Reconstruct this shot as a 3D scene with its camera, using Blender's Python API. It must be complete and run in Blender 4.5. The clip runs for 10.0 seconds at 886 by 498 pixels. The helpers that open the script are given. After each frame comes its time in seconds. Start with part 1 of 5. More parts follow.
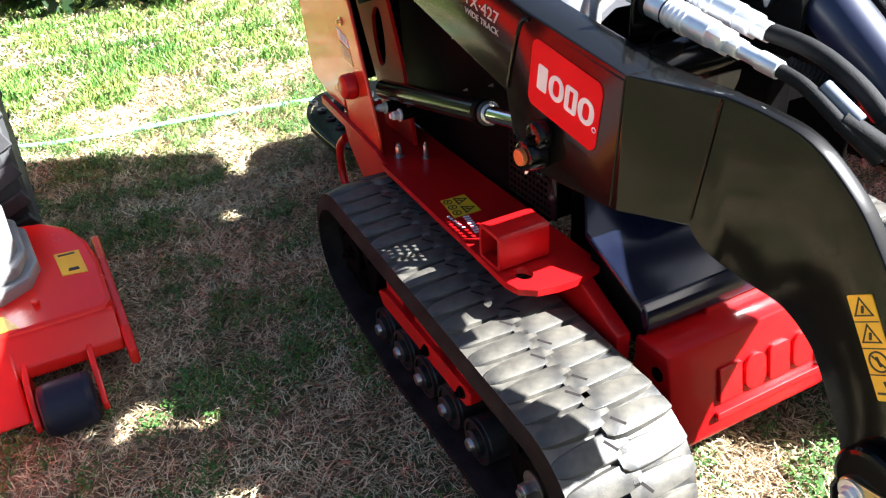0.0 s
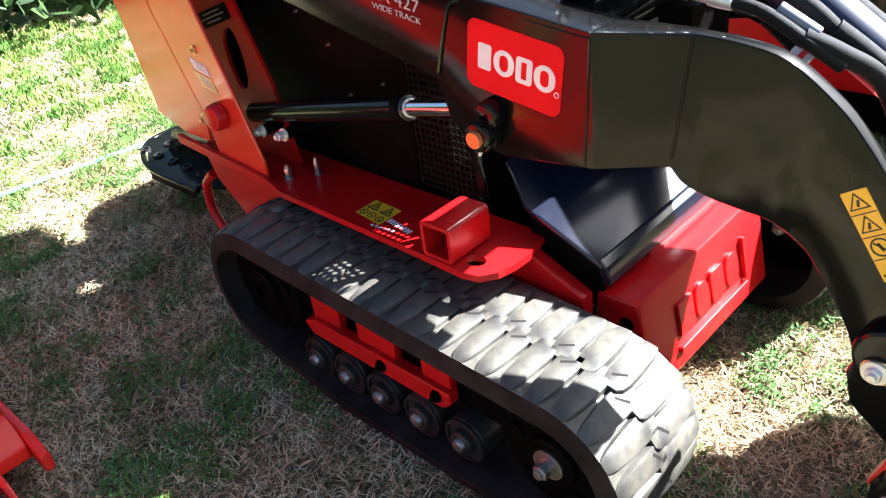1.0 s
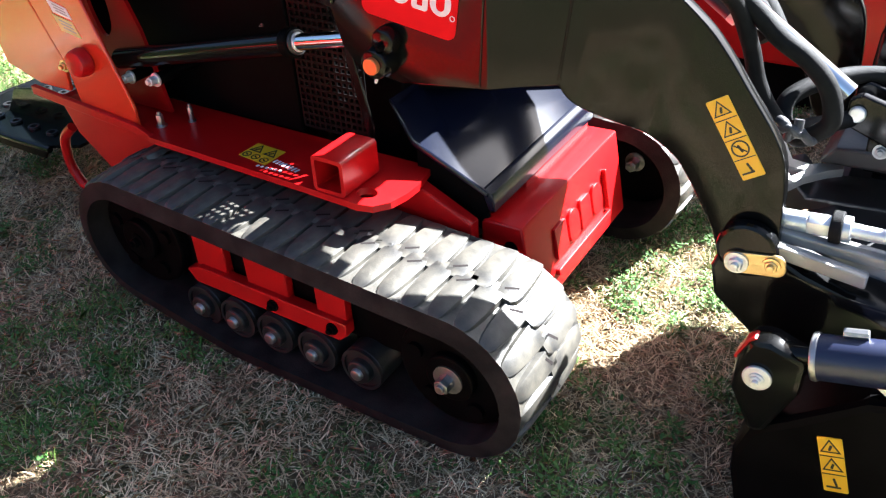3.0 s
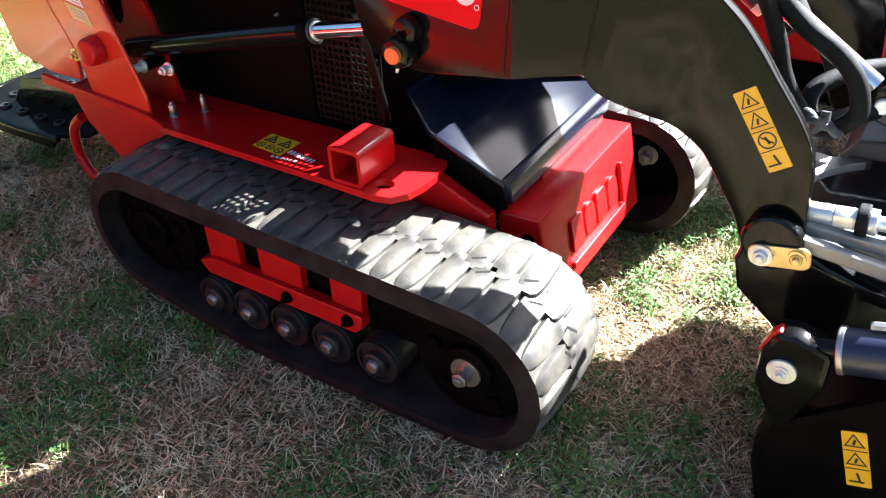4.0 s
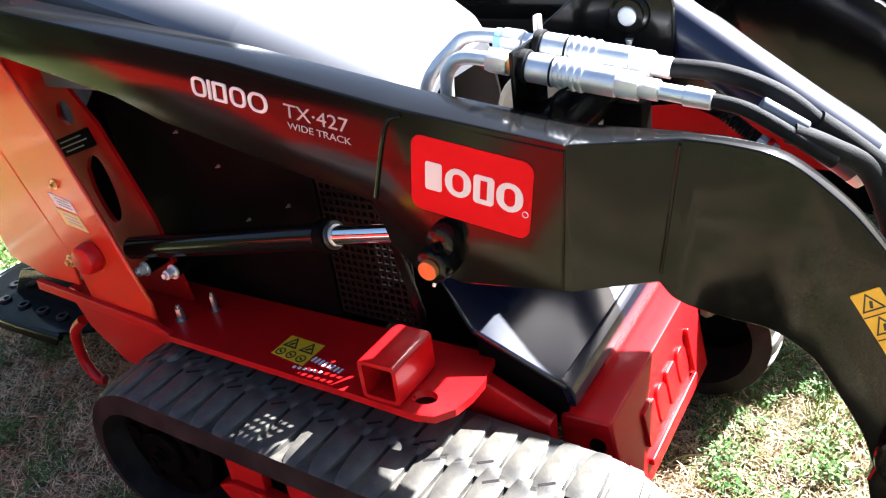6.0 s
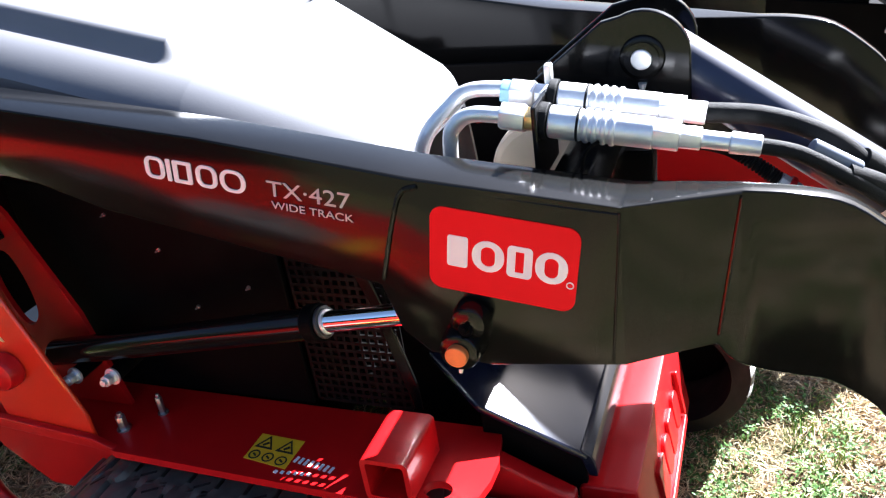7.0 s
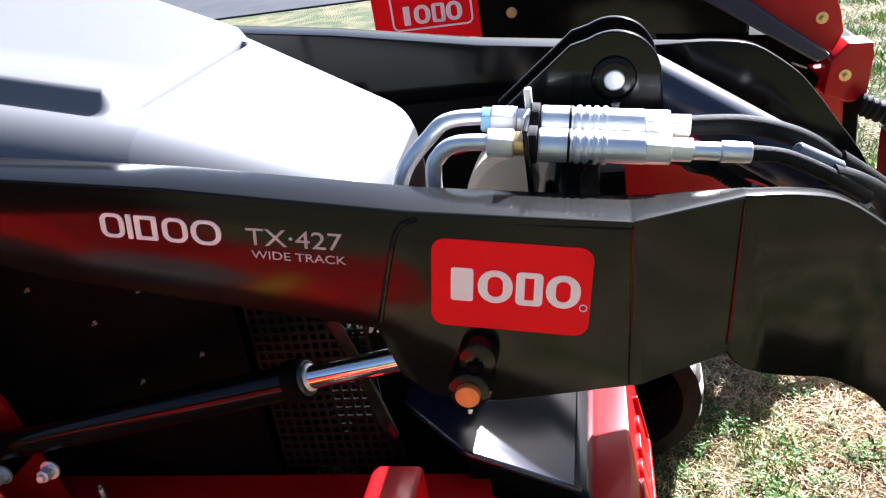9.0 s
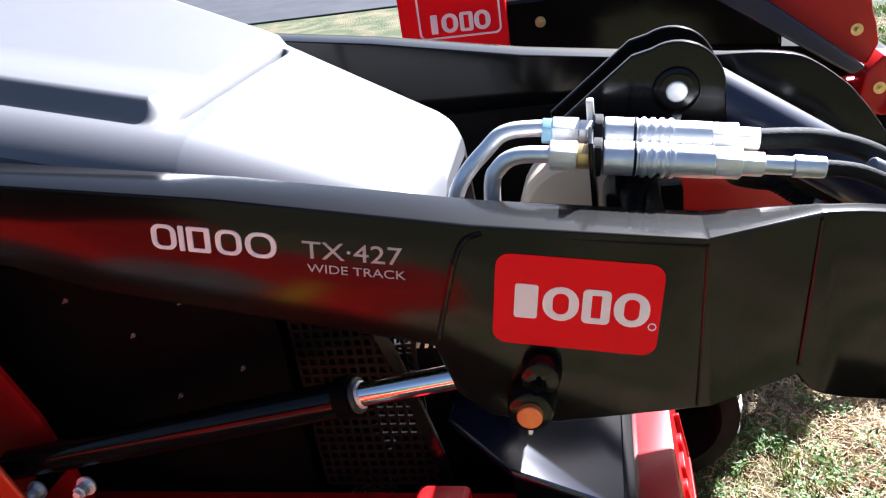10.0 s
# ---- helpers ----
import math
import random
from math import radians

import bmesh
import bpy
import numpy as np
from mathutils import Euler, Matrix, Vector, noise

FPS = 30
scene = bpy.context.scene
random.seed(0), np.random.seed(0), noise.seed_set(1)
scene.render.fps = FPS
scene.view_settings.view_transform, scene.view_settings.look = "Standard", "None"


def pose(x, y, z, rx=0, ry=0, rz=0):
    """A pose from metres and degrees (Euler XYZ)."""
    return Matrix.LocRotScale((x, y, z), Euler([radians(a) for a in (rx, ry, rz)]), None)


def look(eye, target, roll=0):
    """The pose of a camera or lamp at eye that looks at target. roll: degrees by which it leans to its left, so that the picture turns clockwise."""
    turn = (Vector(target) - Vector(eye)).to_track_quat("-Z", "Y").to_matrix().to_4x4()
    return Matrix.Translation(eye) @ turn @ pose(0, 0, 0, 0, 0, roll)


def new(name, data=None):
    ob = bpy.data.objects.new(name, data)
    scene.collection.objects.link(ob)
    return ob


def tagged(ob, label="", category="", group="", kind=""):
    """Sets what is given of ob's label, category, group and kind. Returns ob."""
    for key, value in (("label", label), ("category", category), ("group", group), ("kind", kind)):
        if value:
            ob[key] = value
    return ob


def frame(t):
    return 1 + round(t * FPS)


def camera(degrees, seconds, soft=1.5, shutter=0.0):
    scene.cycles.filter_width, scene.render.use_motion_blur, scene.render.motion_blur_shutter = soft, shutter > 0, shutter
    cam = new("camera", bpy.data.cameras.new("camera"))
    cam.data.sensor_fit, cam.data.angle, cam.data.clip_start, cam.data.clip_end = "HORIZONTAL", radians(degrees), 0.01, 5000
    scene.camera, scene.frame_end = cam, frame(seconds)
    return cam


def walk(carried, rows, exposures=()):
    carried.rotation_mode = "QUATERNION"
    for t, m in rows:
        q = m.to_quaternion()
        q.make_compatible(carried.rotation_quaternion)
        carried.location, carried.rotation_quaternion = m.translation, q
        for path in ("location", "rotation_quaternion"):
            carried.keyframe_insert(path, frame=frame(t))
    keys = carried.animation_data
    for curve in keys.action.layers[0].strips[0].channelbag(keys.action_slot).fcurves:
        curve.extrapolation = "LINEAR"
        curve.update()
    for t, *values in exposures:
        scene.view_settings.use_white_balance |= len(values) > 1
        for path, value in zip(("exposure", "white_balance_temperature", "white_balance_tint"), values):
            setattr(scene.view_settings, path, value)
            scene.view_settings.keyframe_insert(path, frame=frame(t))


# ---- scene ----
cam = camera(56.7, 10.0, soft=1.2)
PATH = [
    (0, (0.708, -0.596, 1.155), (-0.817, 0.157, 0.102), -3.5),
    (0.5, (0.56, -0.651, 1.138), (-0.906, 0.136, 0.028), -4.5),
    (0.9, (0.537, -0.742, 1.138), (-0.764, 0.326, 0.058), -7.5),
    (1, (0.538, -0.779, 1.136), (-0.7, 0.373, 0.069), -8.1),
    (1.5, (0.553, -0.851, 1.125), (-0.453, 0.496, 0.041), -6.5),
    (2, (0.551, -0.883, 1.107), (-0.392, 0.487, -0.004), -4.4),
    (2.5, (0.538, -0.9, 1.1), (-0.387, 0.473, -0.022), -3.7),
    (4, (0.485, -0.925, 1.087), (-0.418, 0.449, -0.052), -2.7),
    (4.5, (0.48, -0.927, 1.086), (-0.425, 0.432, -0.07), -3.2),
    (5, (0.484, -0.908, 1.1), (-0.456, 0.448, -0.03), -4.7),
    (5.5, (0.441, -0.855, 1.117), (-0.536, 0.555, 0.088), -6.1),
    (5.7, (0.396, -0.814, 1.122), (-0.584, 0.624, 0.136), -6.7),
    (6, (0.327, -0.726, 1.139), (-0.665, 0.73, 0.193), -8.1),
    (6.2, (0.286, -0.684, 1.155), (-0.69, 0.789, 0.218), -8.9),
    (7.5, (0.046, -0.696, 1.149), (-0.486, 1.008, 0.248), -8.2),
    (8, (0.017, -0.704, 1.139), (-0.449, 1.029, 0.256), -9.2),
    (8.5, (-0.002, -0.7, 1.137), (-0.439, 1.049, 0.27), -9.5),
    (9, (-0.017, -0.698, 1.132), (-0.428, 1.073, 0.297), -9.2),
    (9.5, (-0.044, -0.691, 1.134), (-0.419, 1.091, 0.307), -8.4),
    (10, (-0.077, -0.682, 1.135), (-0.496, 1.097, 0.32), -8.8),
]

EXPOSURES = [(0.0, 3.00, 5800, 9), (1.2, 3.30, 5680, 9), (2.0, 3.31, 5680, 9), (5.0, 3.33, 5740, 10), (5.9, 3.31, 5740, 11), (7.3, 3.07, 5600, 13), (10.0, 2.53, 5600, 14)]
walk(cam, [(t, look(eye, target, roll)) for t, eye, target, roll in PATH], EXPOSURES)

# ---- daylight ----
SUN = Vector((0.60, 1.12, 1.0)).normalized()
SKY = 0.0255
world = bpy.data.worlds.new("sky")
scene.world = world
world.use_nodes = True
wn = world.node_tree
sky = wn.nodes.new("ShaderNodeTexSky")
sky.sky_type, sky.sun_disc = "NISHITA", False
sky.air_density, sky.dust_density, sky.altitude = 1.0, 4.0, 300
sky.sun_elevation = math.asin(SUN.z)
sky.sun_rotation = math.atan2(SUN.x, SUN.y)
wn.nodes["Background"].inputs["Strength"].default_value = SKY
wn.links.new(sky.outputs["Color"], wn.nodes["Background"].inputs["Color"])
sun_data = bpy.data.lights.new("sun", "SUN")
sun_data.energy, sun_data.angle, sun_data.color = 5.0, radians(0.55), (1.0, 0.955, 0.89)
sun = new("sun", sun_data)
sun.matrix_world = look((0, 0, 6), Vector((0, 0, 6)) - SUN)


# ---- materials ----
def material(name, base, rough=0.5, metal=0.0, second=None, scale=12.0, mix=0.5, bump=0.0, bump_scale=200.0,
             coat=0.0, fine=None, per_object=0.0, spec=0.5, coat_rough=0.05, coat_ior=1.5):
    """A surface with two scales of variation in colour and a fine relief."""
    m = bpy.data.materials.new(name)
    m.use_nodes = True
    nt = m.node_tree
    b = nt.nodes["Principled BSDF"]
    b.inputs["Roughness"].default_value, b.inputs["Metallic"].default_value = rough, metal
    b.inputs["Coat Weight"].default_value = coat
    b.inputs["Specular IOR Level"].default_value = spec
    b.inputs["Coat Roughness"].default_value, b.inputs["Coat IOR"].default_value = coat_rough, coat_ior
    co = nt.nodes.new("ShaderNodeTexCoord")
    big = nt.nodes.new("ShaderNodeTexNoise")
    big.inputs["Scale"].default_value, big.inputs["Detail"].default_value = scale, 8
    nt.links.new(co.outputs["Object"], big.inputs["Vector"])
    ramp = nt.nodes.new("ShaderNodeValToRGB")
    second = second or tuple(c * 0.75 for c in base)
    ramp.color_ramp.elements[0].position, ramp.color_ramp.elements[1].position = 0.5 - 0.2 * mix - 0.05, 0.5 + 0.25
    ramp.color_ramp.elements[0].color, ramp.color_ramp.elements[1].color = (*base, 1), (*second, 1)
    nt.links.new(big.outputs["Fac"], ramp.inputs["Fac"])
    colour = ramp.outputs["Color"]
    small = nt.nodes.new("ShaderNodeTexNoise")
    small.inputs["Scale"].default_value, small.inputs["Detail"].default_value = bump_scale, 5
    nt.links.new(co.outputs["Object"], small.inputs["Vector"])
    if fine:
        fr = nt.nodes.new("ShaderNodeValToRGB")
        fr.color_ramp.elements[0].position, fr.color_ramp.elements[1].position = 0.55, 0.72
        mx = nt.nodes.new("ShaderNodeMix")
        mx.data_type = "RGBA"
        nt.links.new(small.outputs["Fac"], fr.inputs["Fac"])
        nt.links.new(fr.outputs["Color"], mx.inputs["Factor"])
        nt.links.new(colour, mx.inputs["A"])
        mx.inputs["B"].default_value = (*fine, 1)
        colour = mx.outputs["Result"]
    if per_object:
        info = nt.nodes.new("ShaderNodeObjectInfo")
        hsv = nt.nodes.new("ShaderNodeHueSaturation")
        mr = nt.nodes.new("ShaderNodeMapRange")
        mr.inputs["To Min"].default_value, mr.inputs["To Max"].default_value = 1 - per_object, 1 + per_object
        nt.links.new(info.outputs["Random"], mr.inputs["Value"])
        nt.links.new(mr.outputs["Result"], hsv.inputs["Value"])
        nt.links.new(colour, hsv.inputs["Color"])
        colour = hsv.outputs["Color"]
    nt.links.new(colour, b.inputs["Base Color"])
    rr = nt.nodes.new("ShaderNodeMapRange")
    rr.inputs["To Min"].default_value, rr.inputs["To Max"].default_value = rough * 0.8, min(1.0, rough * 1.25)
    nt.links.new(big.outputs["Fac"], rr.inputs["Value"])
    nt.links.new(rr.outputs["Result"], b.inputs["Roughness"])
    if bump:
        bp = nt.nodes.new("ShaderNodeBump")
        bp.inputs["Strength"].default_value, bp.inputs["Distance"].default_value = bump, 0.002
        nt.links.new(small.outputs["Fac"], bp.inputs["Height"])
        nt.links.new(bp.outputs["Normal"], b.inputs["Normal"])
    return m


RED = material("red_paint", (0.46, 0.004, 0.005), 0.36, second=(0.39, 0.003, 0.004), scale=5, coat=0.12, bump=0.012, bump_scale=50, spec=0.28)
TOWER_RED = material("tower_paint", (0.64, 0.035, 0.008), 0.22, second=(0.56, 0.025, 0.007), scale=4, coat=0.4, bump=0.02, bump_scale=50)
BLACK = material("black_paint", (0.0025, 0.0024, 0.0023), 0.5, second=(0.0035, 0.0033, 0.0032), scale=6, spec=0.02, coat=1.0, coat_rough=0.13, coat_ior=1.29)
GLOSS = material("black_gloss", (0.003, 0.005, 0.015), 0.17, second=(0.005, 0.006, 0.015), scale=6, spec=0.5)
SATIN = material("black_satin", (0.009, 0.009, 0.0095), 0.42, second=(0.016, 0.0155, 0.015), scale=20, bump=0.15, bump_scale=150, spec=0.8)
DARK = material("dark_steel", (0.002, 0.0018, 0.0019), 0.5, second=(0.0045, 0.004, 0.0039), scale=15, bump=0.2, bump_scale=120, spec=0.03)
RUBBER = material("track_rubber", (0.026, 0.025, 0.024), 0.46, second=(0.150, 0.135, 0.104), scale=22, bump=0.15, bump_scale=300, per_object=0.08, spec=0.6)
BELT = material("belt_rubber", (0.011, 0.009, 0.009), 0.85, second=(0.034, 0.028, 0.026), scale=18, bump=0.4, bump_scale=300, spec=0.1)
HOSE = material("hose_sleeve", (0.006, 0.006, 0.006), 0.6, second=(0.014, 0.0135, 0.013), scale=60, bump=0.5, bump_scale=900, spec=0.14)
CHROME = material("chrome", (0.82, 0.82, 0.82), 0.08, 1.0, second=(0.75, 0.75, 0.75))
ZINC = material("zinc_plate", (0.93, 0.93, 0.93), 0.46, 0.82, second=(0.72, 0.72, 0.73), scale=40, bump=0.15)
STEEL = material("worn_zinc", (0.52, 0.51, 0.50), 0.4, 1.0, second=(0.34, 0.33, 0.32), scale=50, bump=0.2)
BRASS = material("yellow_zinc", (0.75, 0.55, 0.26), 0.35, 1.0, second=(0.62, 0.45, 0.22), scale=40)
HOOD = material("hood_plastic", (0.120, 0.121, 0.130), 0.45, second=(0.098, 0.098, 0.106), scale=8, bump=0.06, bump_scale=500, spec=1.0)
WHITE = material("decal_white", (0.82, 0.82, 0.84), 0.4, second=(0.78, 0.78, 0.8))
# bare steel of the hitch arm; on the ribs its pale tone paints sun glare
WORN_GLARE = material("worn_steel_and_glare", (0.34, 0.33, 0.31), 0.42, 0.4, second=(0.2, 0.19, 0.18), scale=18, bump=0.2)
ROLLER = material("roller_steel", (0.012, 0.0115, 0.012), 0.4, second=(0.03, 0.027, 0.025), scale=30, bump=0.2, bump_scale=150, spec=0.5)
GREY = material("decal_grey", (0.45, 0.45, 0.46), 0.4)
DECAL_RED = material("decal_red", (0.78, 0.008, 0.012), 0.35, second=(0.74, 0.008, 0.011), scale=5, spec=0.06)
YELLOW = material("decal_yellow", (0.86, 0.50, 0.015), 0.35, second=(0.82, 0.46, 0.015), scale=20)
PRINT = material("decal_print", (0.03, 0.025, 0.02), 0.5)
ORANGE = material("pin_orange", (0.72, 0.22, 0.06), 0.4, 0.4, second=(0.6, 0.18, 0.05), scale=80)
BLUE = material("cylinder_paint", (0.006, 0.010, 0.038), 0.42, second=(0.007, 0.011, 0.036), scale=5, coat=0.3, coat_rough=0.2, spec=0.5)


def lawn_material():
    m = bpy.data.materials.new("lawn_soil")
    m.use_nodes = True
    nt = m.node_tree
    b = nt.nodes["Principled BSDF"]
    b.inputs["Roughness"].default_value = 0.95
    co = nt.nodes.new("ShaderNodeTexCoord")
    a = nt.nodes.new("ShaderNodeTexNoise")
    a.inputs["Scale"].default_value, a.inputs["Detail"].default_value = 4.0, 9
    c = nt.nodes.new("ShaderNodeTexNoise")
    c.inputs["Scale"].default_value, c.inputs["Detail"].default_value = 90.0, 6
    nt.links.new(co.outputs["Object"], a.inputs["Vector"])
    nt.links.new(co.outputs["Object"], c.inputs["Vector"])
    r = nt.nodes.new("ShaderNodeValToRGB")
    e = r.color_ramp.elements
    e[0].position, e[0].color = 0.36, (0.10, 0.115, 0.035, 1)
    e[1].position, e[1].color = 0.62, (0.27, 0.185, 0.105, 1)
    e.new(0.5).color = (0.18, 0.125, 0.065, 1)
    nt.links.new(a.outputs["Fac"], r.inputs["Fac"])
    mx = nt.nodes.new("ShaderNodeMix")
    mx.data_type, mx.blend_type = "RGBA", "MULTIPLY"
    mx.inputs["Factor"].default_value = 0.8
    r2 = nt.nodes.new("ShaderNodeValToRGB")
    r2.color_ramp.elements[0].position, r2.color_ramp.elements[0].color = 0.3, (0.25, 0.25, 0.25, 1)
    r2.color_ramp.elements[1].position, r2.color_ramp.elements[1].color = 0.65, (1.1, 1.1, 1.1, 1)
    nt.links.new(c.outputs["Fac"], r2.inputs["Fac"])
    nt.links.new(r.outputs["Color"], mx.inputs["A"])
    nt.links.new(r2.outputs["Color"], mx.inputs["B"])
    # further off the soil is hidden by short grass
    r3 = nt.nodes.new("ShaderNodeValToRGB")
    e = r3.color_ramp.elements
    e[0].position, e[0].color = 0.40, (0.042, 0.062, 0.015, 1)
    e[1].position, e[1].color = 0.64, (0.15, 0.125, 0.060, 1)
    nt.links.new(a.outputs["Fac"], r3.inputs["Fac"])
    dist = nt.nodes.new("ShaderNodeVectorMath")
    dist.operation = "LENGTH"
    nt.links.new(co.outputs["Object"], dist.inputs[0])
    far = nt.nodes.new("ShaderNodeMapRange")
    far.inputs["From Min"].default_value, far.inputs["From Max"].default_value = 1.3, 2.8
    nt.links.new(dist.outputs["Value"], far.inputs["Value"])
    cover = nt.nodes.new("ShaderNodeMix")
    cover.data_type = "RGBA"
    nt.links.new(far.outputs["Result"], cover.inputs["Factor"])
    nt.links.new(mx.outputs["Result"], cover.inputs["A"])
    nt.links.new(r3.outputs["Color"], cover.inputs["B"])
    nt.links.new(cover.outputs["Result"], b.inputs["Base Color"])
    bp = nt.nodes.new("ShaderNodeBump")
    bp.inputs["Strength"].default_value, bp.inputs["Distance"].default_value = 1.0, 0.02
    nt.links.new(c.outputs["Fac"], bp.inputs["Height"])
    nt.links.new(bp.outputs["Normal"], b.inputs["Normal"])
    return m


LAWN = lawn_material()


# ---- mesh helpers ----
def finish(name, bm, mat, parent=None, label="", smooth=True):
    me = bpy.data.meshes.new(name)
    bm.normal_update()
    bm.to_mesh(me)
    bm.free()
    me.materials.append(mat)
    if smooth:
        me.polygons.foreach_set("use_smooth", [True] * len(me.polygons))
        me.set_sharp_from_angle(angle=radians(22))
    ob = new(name, me)
    if parent:
        ob.parent = parent
    if label:
        ob["label"] = label
    return ob


def part(name, bm, mat, parent, label=""):
    return finish(name, bm, mat, parent, label)


def thing(name, label, category, group="", kind=""):
    return tagged(new(name), label, category, group, kind)


def bevelled(bm, width, segments=2):
    if width:
        bmesh.ops.bevel(bm, geom=[e for e in bm.edges if len(e.link_faces) == 2 and e.calc_face_angle(0) > 0.5],
                        offset=width, segments=segments, affect="EDGES", profile=0.5, clamp_overlap=True)
    return bm


def block(x0, x1, y0, y1, z0, z1, bevel=0.004, bm=None):
    part_bm = bmesh.new()
    bmesh.ops.create_cube(part_bm, size=1)
    for v in part_bm.verts:
        v.co = Vector(((x0 + x1) / 2 + v.co.x * (x1 - x0), (y0 + y1) / 2 + v.co.y * (y1 - y0), (z0 + z1) / 2 + v.co.z * (z1 - z0)))
    return merged(bevelled(part_bm, bevel), bm)


def merged(a, into):
    if into is None:
        return a
    me = bpy.data.meshes.new("tmp")
    a.to_mesh(me)
    a.free()
    into.from_mesh(me)
    bpy.data.meshes.remove(me)
    return into


def prism(points, lo, hi, axis="y", bevel=0.003, bm=None, shear=0.0):
    """A plate of outline points in the plane across the axis, from lo to hi. Points: (x, z) across y, (y, z) across x, (x, y) across z."""
    def place(a, b, c):
        return {"y": (a, c, b), "x": (c, a, b), "z": (a, b, c)}[axis]
    p = bmesh.new()
    lower = [p.verts.new(place(a, b, lo)) for a, b in points]
    upper = [p.verts.new(place(a, b, hi)) for a, b in points]
    n = len(points)
    p.faces.new(lower)
    p.faces.new(upper[::-1])
    for i in range(n):
        p.faces.new((lower[i], upper[i], upper[(i + 1) % n], lower[(i + 1) % n]))
    bmesh.ops.recalc_face_normals(p, faces=p.faces)
    return merged(bevelled(p, bevel, 2), bm)


def rod(a, b, r, r2=None, sides=20, bevel=0.0, bm=None):
    a, b = Vector(a), Vector(b)
    p = bmesh.new()
    d = b - a
    m = Matrix.Translation((a + b) / 2) @ d.to_track_quat("Z", "Y").to_matrix().to_4x4()
    bmesh.ops.create_cone(p, cap_ends=True, segments=sides, radius1=r, radius2=r if r2 is None else r2, depth=d.length, matrix=m)
    if bevel:
        bmesh.ops.bevel(p, geom=[e for e in p.edges if e.calc_face_angle(0) > 1.0], offset=bevel, segments=2, affect="EDGES", profile=0.5)
    return merged(p, bm)


def hose(points, r, sides=12, steps=10, bm=None, ribs=0.0):
    """A round tube along a smooth line through the points."""
    sides = max(sides, 18) if r > 0.006 else sides
    pts = [Vector(p) for p in points]
    line = []
    for i in range(len(pts) - 1):
        p0, p1, p2, p3 = pts[max(i - 1, 0)], pts[i], pts[i + 1], pts[min(i + 2, len(pts) - 1)]
        for k in range(steps):
            t = k / steps
            line.append(0.5 * (2 * p1 + (p2 - p0) * t + (2 * p0 - 5 * p1 + 4 * p2 - p3) * t * t + (3 * p1 - p0 - 3 * p2 + p3) * t ** 3))
    line.append(pts[-1])
    p = bmesh.new()
    rings = []
    side = None
    for i, c in enumerate(line):
        d = (line[min(i + 1, len(line) - 1)] - line[max(i - 1, 0)]).normalized()
        if side is None:
            side = d.orthogonal().normalized()
        side = (side - d * side.dot(d)).normalized()
        up = d.cross(side)
        rr = r * (1 + ribs * (1 if i % 2 else -1))
        rings.append([p.verts.new(c + (side * math.cos(a) + up * math.sin(a)) * rr) for a in (2 * math.pi * k / sides for k in range(sides))])
    for u, v in zip(rings, rings[1:]):
        for k in range(sides):
            p.faces.new((u[k], u[(k + 1) % sides], v[(k + 1) % sides], v[k]))
    p.faces.new(rings[0][::-1])
    p.faces.new(rings[-1])
    bmesh.ops.recalc_face_normals(p, faces=p.faces)
    return merged(p, bm)


def bolt(p, axis, r=0.009, h=0.012, washer=0.014, bm=None):
    """A hexagon bolt head on a washer, standing on the point p along the axis."""
    p, axis = Vector(p), Vector(axis).normalized()
    bm = rod(p, p + axis * 0.003, washer, sides=20, bm=bm)
    bm = rod(p, p + axis * h, r, sides=6, bevel=0.0012, bm=bm)
    return rod(p, p + axis * (h + 0.006), r * 0.55, sides=12, bevel=0.001, bm=bm)


def arc(cx, cz, r, a0, a1, n):
    return [(cx + r * math.cos(radians(a0 + (a1 - a0) * i / n)), cz + r * math.sin(radians(a0 + (a1 - a0) * i / n))) for i in range(n + 1)]


# ---- ground ----
GROUND_Z = 0.02
bm = bmesh.new()
rings = [0, 0.5, 1, 1.6, 2.4, 3.5, 5, 8, 14, 30, 80, 300, 1500]
prev = [bm.verts.new((0, 0, GROUND_Z))]
for r in rings[1:]:
    cur = [bm.verts.new((r * math.cos(2 * math.pi * k / 48), r * math.sin(2 * math.pi * k / 48), GROUND_Z)) for k in range(48)]
    for k in range(48):
        if len(prev) == 1:
            bm.faces.new((prev[0], cur[k], cur[(k + 1) % 48]))
        else:
            bm.faces.new((prev[k], cur[k], cur[(k + 1) % 48], prev[(k + 1) % 48]))
    prev = cur
tagged(finish("ground", bm, LAWN), "patchy half-dry lawn with bare brown soil", "lawn", kind="structure")

# ---- the loader ----
CENTRE = 0.345
loader = thing("track_loader", "compact red and black stand-on track loader on the lawn", "loader")

R_FRONT, R_REAR, R_BELT = 0.109, 0.107, 0.0330
FRONT, REAR = (-0.021, 0.179), (-0.738, 0.221)


def track_line(grow):
    """The closed run of the belt: over the top, round the front wheel, back along the ground, up and round the rear wheel."""
    rf, rr = R_FRONT + grow, R_REAR + grow
    pts = []
    pts += arc(*FRONT, rf, 93, -90, 18)
    low = FRONT[1] - rf
    pts += [(-0.1 * i, low - 0.002) for i in range(1, 6)]
    pts += arc(*REAR, rr, 258, 93, 16)
    n = 8
    a, b = pts[-1], pts[0]
    pts += [(a[0] + (b[0] - a[0]) * i / n, a[1] + (b[1] - a[1]) * i / n) for i in range(1, n)]
    return pts


def walk_line(pts, step):
    """Points and headings at even steps along a closed line."""
    out, need = [], 0.0
    for a, b in zip(pts, pts[1:] + pts[:1]):
        a, b = Vector(a), Vector(b)
        length = (b - a).length
        while need <= length and length > 0:
            out.append((a + (b - a) * (need / length), (b - a).normalized()))
            need += step
        need -= length
    return out


